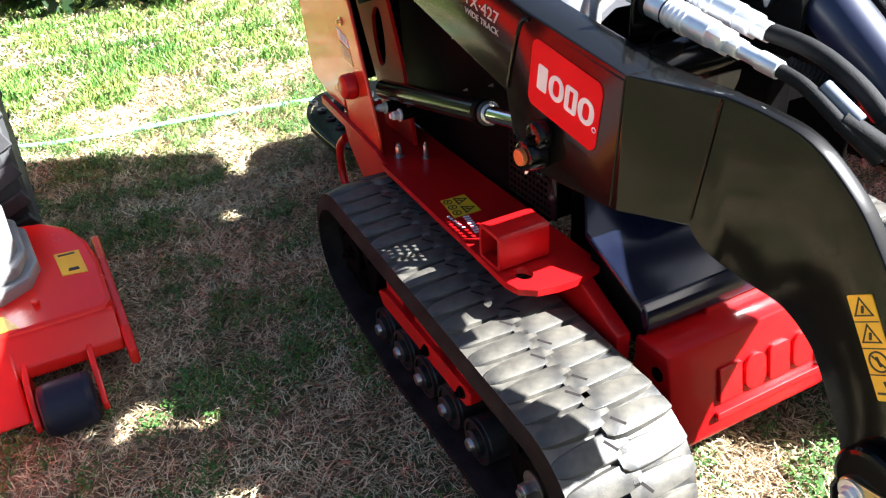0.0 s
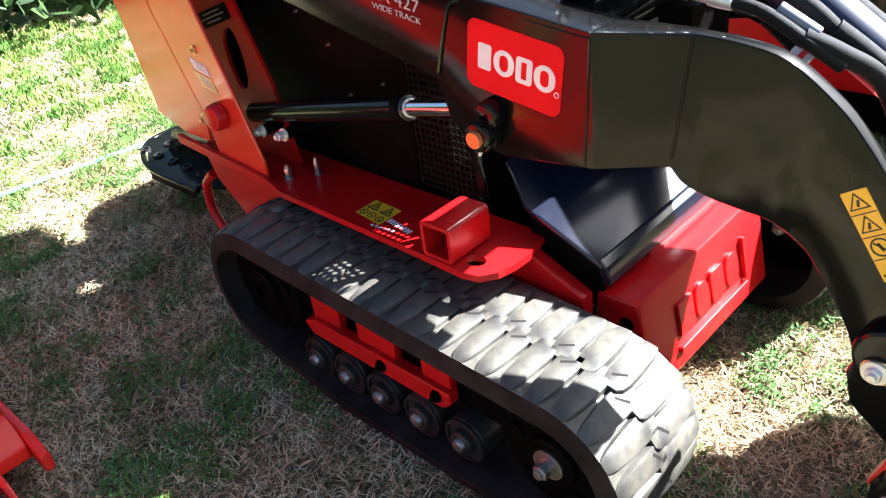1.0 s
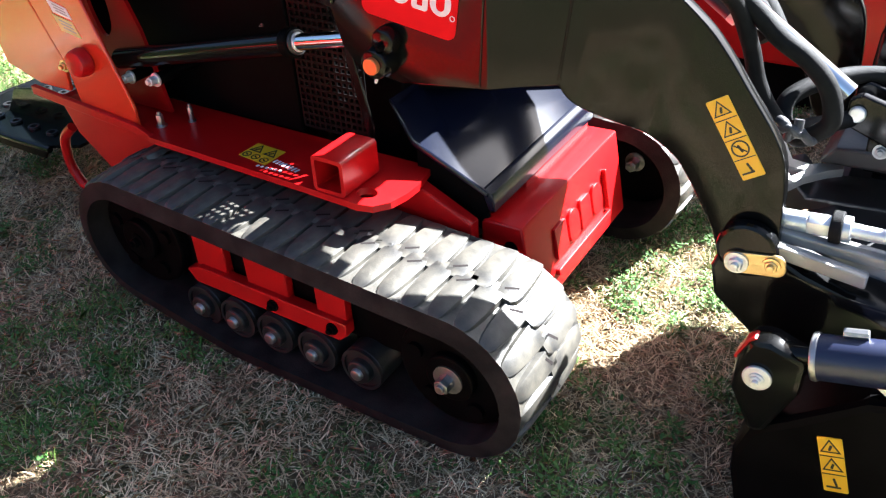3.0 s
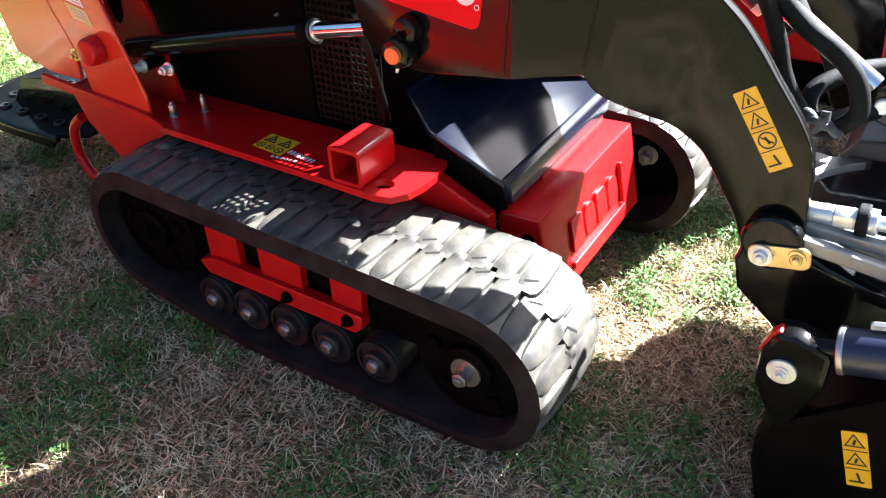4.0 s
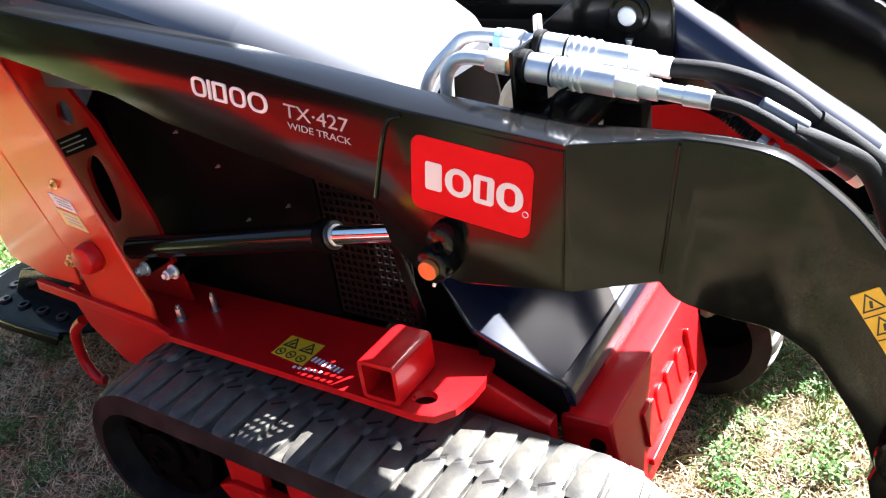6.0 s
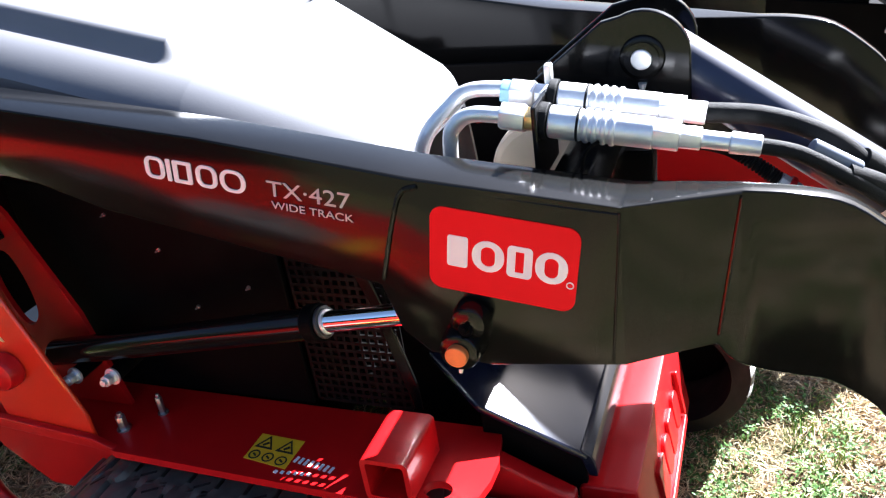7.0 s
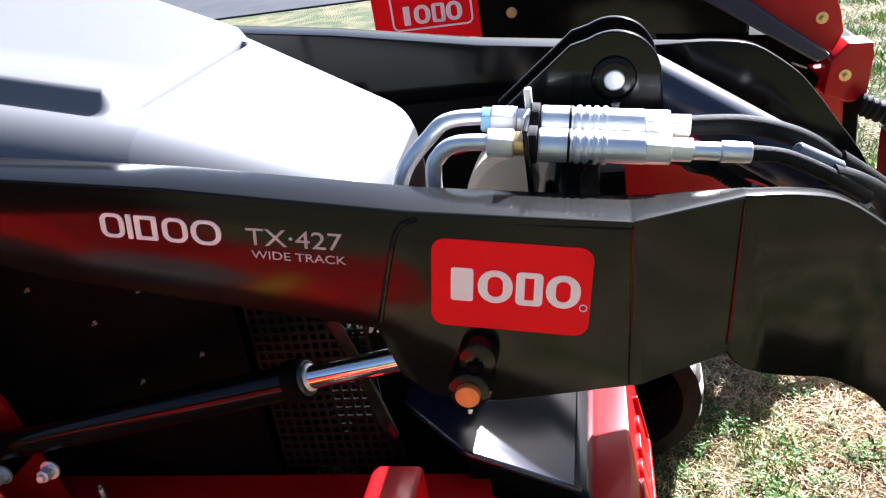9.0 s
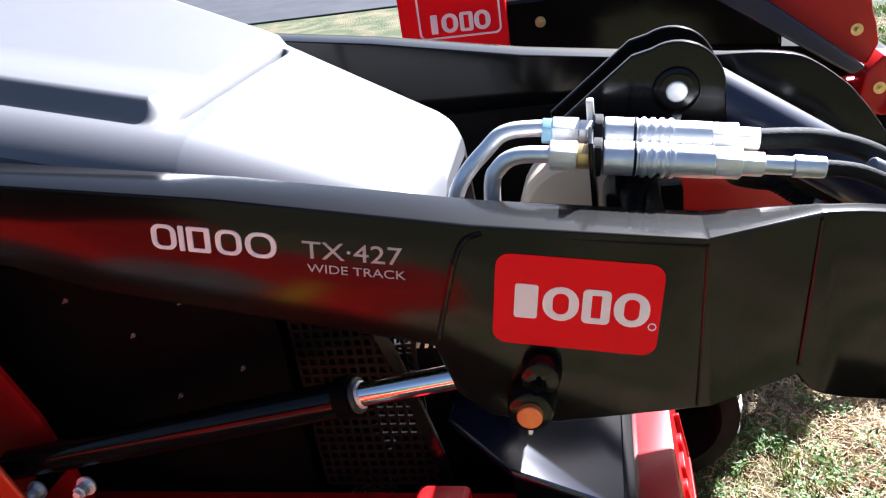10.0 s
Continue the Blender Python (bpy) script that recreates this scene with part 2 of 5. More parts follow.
def belt_mesh(y0, y1):
    outer, inner = track_line(R_BELT), track_line(0.0)
    bm = bmesh.new()
    n = len(outer)
    rows = [[bm.verts.new((p[0], y, p[1])) for p in line] for line, y in ((outer, y0 + 0.008), (outer, y1 - 0.008), (inner, y1), (inner, y0))]
    for a, b in ((0, 1), (1, 2), (2, 3), (3, 0)):
        for k in range(n):
            bm.faces.new((rows[a][k], rows[b][k], rows[b][(k + 1) % n], rows[a][(k + 1) % n]))
    bm.faces.ensure_lookup_table()
    for f in bm.faces[:n]:
        f.material_index = 1
    bmesh.ops.recalc_face_normals(bm, faces=bm.faces)
    return bm


def lug_mesh(length, wide, high, slot_shade):
    """A rounded bar that rises from the belt's edge to a blunt inner end; some carry a dark slanting patch near the
    inner end that paints a slot's shade.
    """
    bm = bmesh.new()
    rows = []
    for f, s, k in ((0.0, 0.46, 0.10), (0.05, 0.62, 0.40), (0.15, 0.76, 0.70), (0.35, 0.88, 0.90), (0.60, 0.97, 1.0), (0.82, 1.0, 1.0), (0.93, 0.92, 1.0), (1.0, 0.60, 0.90)):
        w, h = wide * s / 2, high * k
        rows.append([bm.verts.new((a * w, length * f, b)) for a, b in ((-1.12, -0.003), (-1.0, h * 0.86), (-0.88, h), (0.88, h), (1.0, h * 0.86), (1.12, -0.003))])
    for a, b in zip(rows, rows[1:]):
        for k in range(5):
            bm.faces.new((a[k], a[k + 1], b[k + 1], b[k]))
    bm.faces.new(rows[0][::-1])
    bm.faces.new(rows[-1])
    bmesh.ops.recalc_face_normals(bm, faces=bm.faces)
    n = len(bm.faces)
    if slot_shade:
        # thin dark slab just proud of the top, painted shade of a slot
        c = [(-0.011, length * 0.80 - 0.009), (-0.0085, length * 0.80 - 0.013), (0.011, length * 0.80 + 0.001), (0.0085, length * 0.80 + 0.005)]
        prism(c, high - 0.002, high + 0.0003, "z", 0, bm)
    me = bpy.data.meshes.new("lug")
    bm.faces.ensure_lookup_table()
    for f in bm.faces[n:]:
        f.material_index = 1
    bm.to_mesh(me)
    bm.free()
    me.materials.append(RUBBER)
    me.materials.append(BELT)
    me.polygons.foreach_set("use_smooth", [True] * len(me.polygons))
    me.set_sharp_from_angle(angle=radians(35))
    return me


TRACK_Y = (-0.135, 0.095)


def build_track(side):
    """side 0: the track beside the camera; 1: the far one, mirrored about the middle."""
    def my(y):
        return y if not side else 2 * CENTRE - y
    ya, yb = sorted((my(TRACK_Y[0]), my(TRACK_Y[1])))
    out = Vector((0, -1 if not side else 1, 0))
    belt = part("track", belt_mesh(ya, yb), BELT, loader, "black rubber crawler track with dusty lugs")
    belt.data.materials.append(RUBBER)
    wide = (yb - ya)
    half = wide / 2
    plain_lug, slot_shade_lug = lug_mesh(half + 0.006, 0.0405, 0.0085, False), lug_mesh(half + 0.006, 0.0405, 0.0085, True)
    run = track_line(R_BELT)
    around = sum((Vector(b) - Vector(a)).length for a, b in zip(run, run[1:] + run[:1]))
    pitch = around / (2 * round(around / 0.092))
    for i, (p, d) in enumerate(walk_line(run, pitch)[:round(around / pitch)]):
        along = Vector((d.x, 0, d.y))
        up = Vector((-d.y, 0, d.x))
        if up.dot(Vector((p.x + 0.37, 0, p.y - 0.19))) < 0:
            up = -up
        for flip in (0, 1):
            ob = new("lug", slot_shade_lug if flip == i % 2 else plain_lug)
            yaxis = Vector((0, 1 if not flip else -1, 0))
            xaxis = yaxis.cross(up)
            m = Matrix((xaxis, yaxis, up)).transposed().to_4x4()
            shift = along * (pitch / 2 if flip else 0.0)
            m.translation = Vector((p.x, ya + 0.008 if not flip else yb - 0.008, p.y)) + shift
            ob.parent = belt
            ob.matrix_basis = m
    # wheels
    o = out.y
    yo = my(TRACK_Y[0])
    for (cx, cz), r, name in ((FRONT, R_FRONT, "idler_wheel"), (REAR, R_REAR, "drive_sprocket")):
        b = rod((cx, yo - o * 0.045, cz), (cx, yo - o * 0.11, cz), r - 0.004, sides=40, bevel=0.006)
        b = rod((cx, yo - o * 0.03, cz), (cx, yo - o * 0.1, cz), r * 0.42, sides=28, bevel=0.005, bm=b)
        for k in range(5):
            a = 2 * math.pi * k / 5 + 0.3
            q = Vector((cx + math.cos(a) * r * 0.68, yo - o * 0.045, cz + math.sin(a) * r * 0.68))
            b = rod(q, q + out * 0.008, r * 0.14, sides=12, bm=b)
        w = part(name, b, DARK, belt)
        big = name == "idler_wheel"
        bb = bolt((cx, yo - o * 0.03, cz), out, 0.014 if big else 0.011, 0.024 if big else 0.014, 0.027 if big else 0.018)
        part("axle_nut", bb, STEEL if big else DARK, belt, "worn zinc nut on a washer" if big else "")
    if side:
        part("axle_nut", bolt((FRONT[0], 0.715, FRONT[1]), (0, -1, 0), 0.014, 0.030, 0.023), STEEL, belt, "worn zinc nut on a washer")
    for x in (-0.203, -0.304, -0.403, -0.497, -0.586):
        b = rod((x, yo - o * 0.035, 0.117), (x, yo - o * 0.10, 0.117), 0.043, sides=28, bevel=0.004)
        b = rod((x, yo - o * 0.02, 0.117), (x, yo - o * 0.05, 0.117), 0.024, sides=20, bevel=0.004, bm=b)
        plate(circle(x, 0.117, 0.043, 28), [circle(x, 0.117, 0.037, 28)], *sorted((yo - o * 0.036, yo - o * 0.030)), bm=b)
        part("track_roller", b, ROLLER, belt)
        part("roller_cap", rod((x, yo - o * 0.012, 0.117), (x, yo - o * 0.03, 0.117), 0.0115, 0.0135, sides=20, bevel=0.003), STEEL, belt, "worn steel roller cap")
    # red carrier between the wheels
    y1, y2 = sorted((yo - o * 0.05, yo - o * 0.062))
    b = prism([(-0.585, 0.205), (-0.62, 0.19), (-0.60, 0.165), (-0.25, 0.158), (-0.232, 0.175), (-0.232, 0.20)], y1 - 0.012, y2, bevel=0.003)
    part("carrier_rail", b, RED, belt)
    for x0, x1 in ((-0.60, -0.52), (-0.47, -0.37), (-0.305, -0.238)):
        part("carrier_web", block(x0, x1, y1, y2 + 0.006, 0.185, 0.265, 0.003), RED, belt)
    y1, y2 = sorted((yo - o * 0.07, yo - o * 0.16))
    part("carrier_beam", block(-0.66, -0.12, y1, y2, 0.15, 0.27, 0.006), DARK, belt)
    for x in (-0.263, -0.40):
        part("carrier_bolt", bolt((x, yo - o * 0.038, 0.182), out, 0.010, 0.008, 0.012), DARK, belt)
    return belt


def plate(outline, holes, lo, hi, axis="y", bm=None):
    """A flat plate with real holes through it. Outline and holes are closed loops, as for prism()."""
    def place(a, b, c):
        return {"y": (a, c, b), "x": (c, a, b), "z": (a, b, c)}[axis]
    p = bmesh.new()
    edges = []
    for loop in [outline] + holes:
        vs = [p.verts.new(place(a, b, lo)) for a, b in loop]
        edges += [p.edges.new((vs[k], vs[(k + 1) % len(vs)])) for k in range(len(vs))]
    bmesh.ops.triangle_fill(p, edges=edges, use_beauty=True)
    d = {"y": (0, hi - lo, 0), "x": (hi - lo, 0, 0), "z": (0, 0, hi - lo)}[axis]
    made = bmesh.ops.extrude_face_region(p, geom=list(p.faces))
    bmesh.ops.translate(p, vec=d, verts=[v for v in made["geom"] if isinstance(v, bmesh.types.BMVert)])
    bmesh.ops.recalc_face_normals(p, faces=p.faces)
    return merged(p, bm)


def circle(cx, cz, r, n=20, sx=1.0):
    return [(cx + r * sx * math.cos(2 * math.pi * k / n), cz + r * math.sin(2 * math.pi * k / n)) for k in range(n)]


def rounded(cx, cz, w, h, r, turn=0.0, n=5):
    """A rectangle with round corners, turned by so many degrees."""
    out = []
    for k, (sx, sz) in enumerate(((1, 1), (-1, 1), (-1, -1), (1, -1))):
        for j in range(n + 1):
            a = radians(90 * k + 90 * j / n)
            out.append((sx * (w / 2 - r) + r * math.cos(a), sz * (h / 2 - r) + r * math.sin(a)))
    c, q = math.cos(radians(turn)), math.sin(radians(turn))
    return [(cx + x * c - z * q, cz + x * q + z * c) for x, z in out]


def turned(cx, cz, points, turn):
    c, q = math.cos(radians(turn)), math.sin(radians(turn))
    return [(cx + x * c - z * q, cz + x * q + z * c) for x, z in points]


def lettering(name, text, size, mat, parent, m, stretch=1.0):
    """Flat raised letters in the built-in font, lying in the plane of m."""
    cu = bpy.data.curves.new(name, "FONT")
    cu.body, cu.size, cu.extrude = text, size, 0.0004
    tmp = bpy.data.objects.new(name, cu)
    scene.collection.objects.link(tmp)
    dg = bpy.context.evaluated_depsgraph_get()
    me = bpy.data.meshes.new_from_object(tmp.evaluated_get(dg))
    bpy.data.objects.remove(tmp)
    bpy.data.curves.remove(cu)
    me.transform(m @ Matrix.Diagonal((stretch, 1, 1, 1)))
    me.materials.clear()
    me.materials.append(mat)
    ob = new(name, me)
    ob.parent = parent
    return ob


def triangle_ring(cx, cz, size, thick, turn=0.0):
    outer = [(size * math.cos(radians(90 + 120 * k)), size * math.sin(radians(90 + 120 * k))) for k in range(3)]
    inner = [(a * (1 - thick), b * (1 - thick)) for a, b in outer]
    return turned(cx, cz, outer, turn), turned(cx, cz, inner, turn)


for side in (0, 1):
    build_track(side)


# ---- boom arms: deep rear box, a fold inwards, then a tall curved plate down to the front pivot ----
def curve(pts, steps=4):
    """The same run of points, with smooth bends between them."""
    out = []
    for i in range(len(pts) - 1):
        p0, p1, p2, p3 = (Vector(pts[k]) for k in (max(i - 1, 0), i, i + 1, min(i + 2, len(pts) - 1)))
        for k in range(steps):
            t = k / steps
            q = 0.5 * (2 * p1 + (p2 - p0) * t + (2 * p0 - 5 * p1 + 4 * p2 - p3) * t * t + (3 * p1 - p0 - 3 * p2 + p3) * t ** 3)
            out.append((q.x, q.y))
    return out + [tuple(pts[-1])]


def toe_in(x, z):
    """How far the near arm's outer face stands in: a fold at x = 0, then a slanting bend before the curved plate."""
    bend = 0.208 + 0.215 * (z - 0.604)
    if x <= 0.105:
        return 0.048 * max(0.0, x) / 0.105
    t = min(1.3, (x - 0.105) / max(0.02, bend - 0.105))
    return 0.048 + 0.040 * (t if t < 0.7 else t - (t - 0.7) ** 2 / 1.2)


def boom(side):
    outline = [(-1.06, 0.974), (-0.90, 0.951), (-0.455, 0.889), (-0.21, 0.845), (0.0, 0.817), (0.107, 0.815), (0.16, 0.811), (0.212, 0.798), (0.267, 0.757), (0.300, 0.722),
               (0.330, 0.683), (0.37, 0.63), (0.389, 0.588), (0.398, 0.508), (0.400, 0.44), (0.388, 0.415), (0.36, 0.405), (0.335, 0.42), (0.314, 0.477),
               (0.293, 0.515), (0.264, 0.559), (0.247, 0.577), (0.210, 0.599), (0.172, 0.606), (0.134, 0.612), (0.103, 0.622), (0.086, 0.646), (0.0, 0.640), (-0.145, 0.622), (-0.215, 0.632), (-0.245, 0.66),
               (-0.262, 0.717), (-0.61, 0.797), (-0.70, 0.829), (-1.06, 0.903)]
    outline = outline[:5] + curve(outline[5:27]) + outline[27:]
    if not side:
        wide = [1 + 1.03 * max(0.0, toe_in(x, z) - 0.048) for x, z in outline]
        outline = [(0.51 + (x - 0.51) * k, 1.095 + (z - 1.095) * k) for (x, z), k in zip(outline, wide)]
    bm = prism(outline, 0.0, 0.065, bevel=0.0)
    cuts = [((0, 0, 0), (1, 0, 0)), ((0.105, 0, 0), (1, 0, 0))] + ([((0.208 + d, 0, 0.604), (1, 0, -0.215)) for d in (-0.033, -0.022, -0.011, 0.0, 0.011, 0.022, 0.033)] if not side else [])
    for co, no in cuts:
        bmesh.ops.bisect_plane(bm, geom=bm.verts[:] + bm.edges[:] + bm.faces[:], plane_co=co, plane_no=no)
    for v in bm.verts:
        t = min(1.0, max(0.0, v.co.x / 0.105))
        front = 0.05 * t if side else toe_in(v.co.x, v.co.z)
        v.co.y = front if v.co.y < 0.03 else max(0.065 + 0.007 * t, front + 0.022)
    bevelled(bm, 0.006, 3)
    if side:
        for v in bm.verts:
            v.co.z += 0.021 * min(1.0, max(0.0, (v.co.z - 0.60) / 0.15))
        bmesh.ops.scale(bm, vec=(1, -1, 1), verts=bm.verts)
        bmesh.ops.translate(bm, vec=(0, 2 * CENTRE, 0), verts=bm.verts)
        bmesh.ops.reverse_faces(bm, faces=bm.faces)
    return part("boom_arm", bm, BLACK, loader, "glossy black box-section lift arm with a curved front plate")


near_arm = boom(0)
boom(1)
for a, b, r in (((0.0, -0.0005, 0.812), (-0.012, -0.0005, 0.642), 0.0014), ((0.105, 0.0475, 0.81), (0.088, 0.0395, 0.658), 0.002)):
    part("weld_bead", hose([a, (Vector(a) + Vector(b)) / 2, b], r, 8, 20, ribs=0.12), BLACK, near_arm)
part("weld_bead", hose([(-0.20, -0.0005, 0.836), (-0.218, -0.0005, 0.829), (-0.232, -0.0005, 0.80), (-0.256, -0.0005, 0.725)], 0.0028, 8, 14, ribs=0.12), BLACK, near_arm)
part("weld_bead", hose([(-0.26, 0.002, 0.8425), (-0.10, 0.001, 0.8225), (0.0, 0.0, 0.8105)], 0.0012, 8, 30, ribs=0.15), BLACK, near_arm)

# maker's panel and name: plain shapes in their colours
TILTED = -8.6
part("maker_panel", prism(rounded(-0.119, 0.7575, 0.155, 0.096, 0.014, TILTED), -0.0012, 0.0002, bevel=0), DECAL_RED, near_arm, "red rounded decal with white marks")
def mark(cx, cz, w, h, r, turn, stroke, lo, hi):
    """A plain block, or a rounded ring where a stroke is given."""
    if not stroke:
        return prism(rounded(cx, cz, w, h, r, turn), lo, hi, bevel=0)
    bm = bmesh.new()
    loops = [[bm.verts.new((x, y, z)) for x, z in line] for line in (rounded(cx, cz, w, h, r, turn), rounded(cx, cz, w - 2 * stroke, h - 1.4 * stroke, min(max(0.0004, r - stroke * 0.8), w / 2 - stroke - 0.0002, h / 2 - 0.7 * stroke - 0.0002), turn)) for y in (lo, hi)]
    n = len(loops[0])
    for a, b in ((0, 1), (1, 3), (3, 2), (2, 0)):
        for k in range(n):
            bm.faces.new((loops[a][k], loops[a][(k + 1) % n], loops[b][(k + 1) % n], loops[b][k]))
    bmesh.ops.recalc_face_normals(bm, faces=bm.faces)
    return bm


for dx, w, h, r, stroke in ((-0.047, 0.022, 0.036, 0.003, 0), (-0.0145, 0.034, 0.036, 0.0168, 0.0095), (0.0185, 0.026, 0.036, 0.005, 0.0085), (0.051, 0.033, 0.036, 0.0163, 0.0095)):
    c = turned(-0.119, 0.7575, [(dx, 0.0)], TILTED)[0]
    part("maker_mark", mark(c[0], c[1], w, h, r, TILTED, stroke, -0.0021, -0.0010), WHITE, near_arm)
c = turned(-0.119, 0.7575, [(0.071, -0.016)], TILTED)[0]
part("maker_mark", plate(circle(c[0], c[1], 0.004, 14), [circle(c[0], c[1], 0.003, 14)], -0.0021, -0.0010), WHITE, near_arm)
for dx, w, r, stroke in ((-0.053, 0.026, 0.009, 0.0055), (-0.0345, 0.0055, 0.001, 0), (-0.0165, 0.024, 0.002, 0.0058), (0.0145, 0.027, 0.010, 0.0055), (0.0475, 0.032, 0.0125, 0.0055)):
    c = turned(-0.4635, 0.8455, [(dx, 0.0)], -9.0)[0]
    part("model_mark", mark(c[0], c[1], w, 0.027, r, -9.0, stroke, -0.0016, -0.0002), WHITE, near_arm)
TEXT_POSE = Matrix.Translation((-0.377, -0.0008, 0.8225)) @ pose(0, 0, 0, 90, 0, 0) @ pose(0, 0, 0, 0, 0, -8.4)
lettering("model_text", "TX\u00b7427", 0.0265, GREY, near_arm, TEXT_POSE, 1.22)
TEXT_POSE = Matrix.Translation((-0.375, -0.0008, 0.8070)) @ pose(0, 0, 0, 90, 0, 0) @ pose(0, 0, 0, 0, 0, -8.4)
lettering("model_text", "WIDE TRACK", 0.0128, GREY, near_arm, TEXT_POSE, 1.26)


def warning_label(cx, cz, w, h, turn, y, signs, parent):
    """A yellow label with outlined triangles or circles one under another, in a plane across y."""
    part("warning_label", prism(rounded(cx, cz, w, h, 0.002, turn), y - 0.0011, y + 0.0004, bevel=0), YELLOW, parent, "yellow warning label with black pictograms")
    n = len(signs)
    bm = bmesh.new()
    for k, sign in enumerate(signs):
        z = h / 2 - h * (k + 0.5) / n
        q = turned(cx, cz, [(0, z)], turn)[0]
        s = min(w, h / n) * 0.5
        if sign == "t":
            o, i = triangle_ring(q[0], q[1] - s * 0.12, s * 0.98, 0.22, turn)
            plate(o, [i], y - 0.0018, y - 0.0010, bm=bm)
            prism(rounded(q[0], q[1] - s * 0.1, s * 0.22, s * 0.6, s * 0.08, turn - 20), y - 0.0018, y - 0.0010, bevel=0, bm=bm)
        elif sign == "c":
            plate(circle(*q, s * 0.82, 24), [circle(*q, s * 0.68, 24)], y - 0.0018, y - 0.0010, bm=bm)
            prism(rounded(*q, s * 1.3, s * 0.12, s * 0.05, turn - 45), y - 0.0018, y - 0.0010, bevel=0, bm=bm)
            prism(rounded(q[0], q[1], s * 0.22, s * 0.8, s * 0.1, turn + 15), y - 0.0018, y - 0.0010, bevel=0, bm=bm)
        else:
            prism(rounded(q[0], q[1] - s * 0.5, s * 1.2, s * 0.18, s * 0.05, turn), y - 0.0018, y - 0.0010, bevel=0, bm=bm)
            prism(rounded(q[0], q[1] + s * 0.1, s * 0.2, s * 0.9, s * 0.05, turn + 12), y - 0.0018, y - 0.0010, bevel=0, bm=bm)
        if k:
            e = turned(cx, cz, [(0, h / 2 - h * k / n)], turn)[0]
            prism(rounded(*e, w * 0.96, 0.0012, 0.0004, turn), y - 0.0018, y - 0.0010, bevel=0, bm=bm)
    part("warning_print", bm, PRINT, parent)


warning_label(0.3171, 0.598, 0.0312, 0.1165, 33, 0.0878, "ttcb", near_arm)

# boss and cross pin below the panel
part("pin_boss", rod((-0.17, 0.0, 0.656), (-0.17, -0.030, 0.656), 0.025, 0.022, 28, 0.004), BLACK, near_arm)
part("pin_boss", rod((-0.158, 0.0, 0.688), (-0.158, -0.022, 0.688), 0.021, 0.019, 24, 0.004), BLACK, near_arm)
part("cross_pin", rod((-0.17, -0.028, 0.656), (-0.17, -0.038, 0.656), 0.0125, sides=24, bevel=0.0015), ORANGE, near_arm, "orange-brown end of a cross pin")
part("grease_nipple", rod((-0.172, -0.02, 0.633), (-0.173, -0.023, 0.626), 0.0032, 0.002, 10), ZINC, near_arm)
part("set_screw", bolt((-0.160, -0.021, 0.683), (0, -1, 0.4), 0.006, 0.005, 0.008), DARK, near_arm)

# ---- deck over the track ----
deck = part("deck_plate", plate([(-1.10, 0.05), (-0.80, 0.012), (-0.757, -0.003), (-0.36, -0.012), (-0.245, -0.017), (-0.215, -0.010), (-0.195, 0.015), (-0.187, 0.05), (-0.186, 0.085),
                                 (-0.20, 0.15), (-1.10, 0.15)], [circle(-0.249, 0.022, 0.0155, 20, 1.25)], 0.385, 0.3975, "z"), RED, loader, "glossy red steel deck plate over the track")
part("deck_lip", prism([(-1.115, 0.438), (-0.80, 0.412), (-0.76, 0.398), (-0.76, 0.386), (-0.80, 0.394), (-1.115, 0.418)], 0.0, 0.012, bevel=0.002), RED, loader)
part("inner_rail", prism([(-0.95, 0.386), (-0.20, 0.386), (-0.092, 0.335), (-0.092, 0.25), (-0.95, 0.25)], 0.098, 0.125, bevel=0.003), RED, loader)
part("square_tube", plate(rounded(-0.3025, 0.431, 0.066, 0.067, 0.008), [rounded(-0.3025, 0.431, 0.052, 0.053, 0.004)], -0.011, 0.087), RED, loader, "open square steel tube")
part("tube_back", block(-0.328, -0.277, 0.082, 0.086, 0.405, 0.457, 0.0), DARK, loader)
# label on the deck with a row of printed marks
bm = prism([(-0.546, 0.024), (-0.473, 0.015), (-0.472, 0.072), (-0.545, 0.076)], 0.3976, 0.3984, "z", 0)
part("deck_label", bm, YELLOW, deck, "yellow warning label with black pictograms")
bm = bmesh.new()
for ux, uy in ((-0.527, 0.060), (-0.491, 0.057)):
    o = [(ux - 0.015, uy - 0.012), (ux + 0.015, uy - 0.014), (ux, uy + 0.013)]
    i = [(ux + (a - ux) * 0.68, uy - 0.003 + (b - uy + 0.003) * 0.68) for a, b in o]
    plate(o, [i], 0.3985, 0.3991, "z", bm)
    prism(rounded(ux, uy - 0.004, 0.010, 0.004, 0.001, 40), 0.3985, 0.3991, "z", 0, bm)
for ux, uy in ((-0.533, 0.033), (-0.510, 0.031), (-0.487, 0.028)):
    plate(circle(ux, uy, 0.009, 16), [circle(ux, uy, 0.0068, 16)], 0.3985, 0.3991, "z", bm)
    prism(rounded(ux, uy, 0.008, 0.003, 0.001, -35), 0.3985, 0.3991, "z", 0, bm)
part("label_print", bm, PRINT, deck)
bm = bmesh.new()
for k in range(8):
    prism(rounded(-0.466 + 0.0085 * k, 0.036 - 0.0014 * k, 0.0045, 0.012, 0.001, -12), 0.3977, 0.3983, "z", 0, bm)
    if k < 6:
        prism(rounded(-0.484 + 0.0100 * k, 0.008 + 0.0008 * k, 0.0055, 0.006, 0.001, -12), 0.3977, 0.3983, "z", 0, bm)
part("deck_print", bm, WHITE, deck, "small white printed marks")
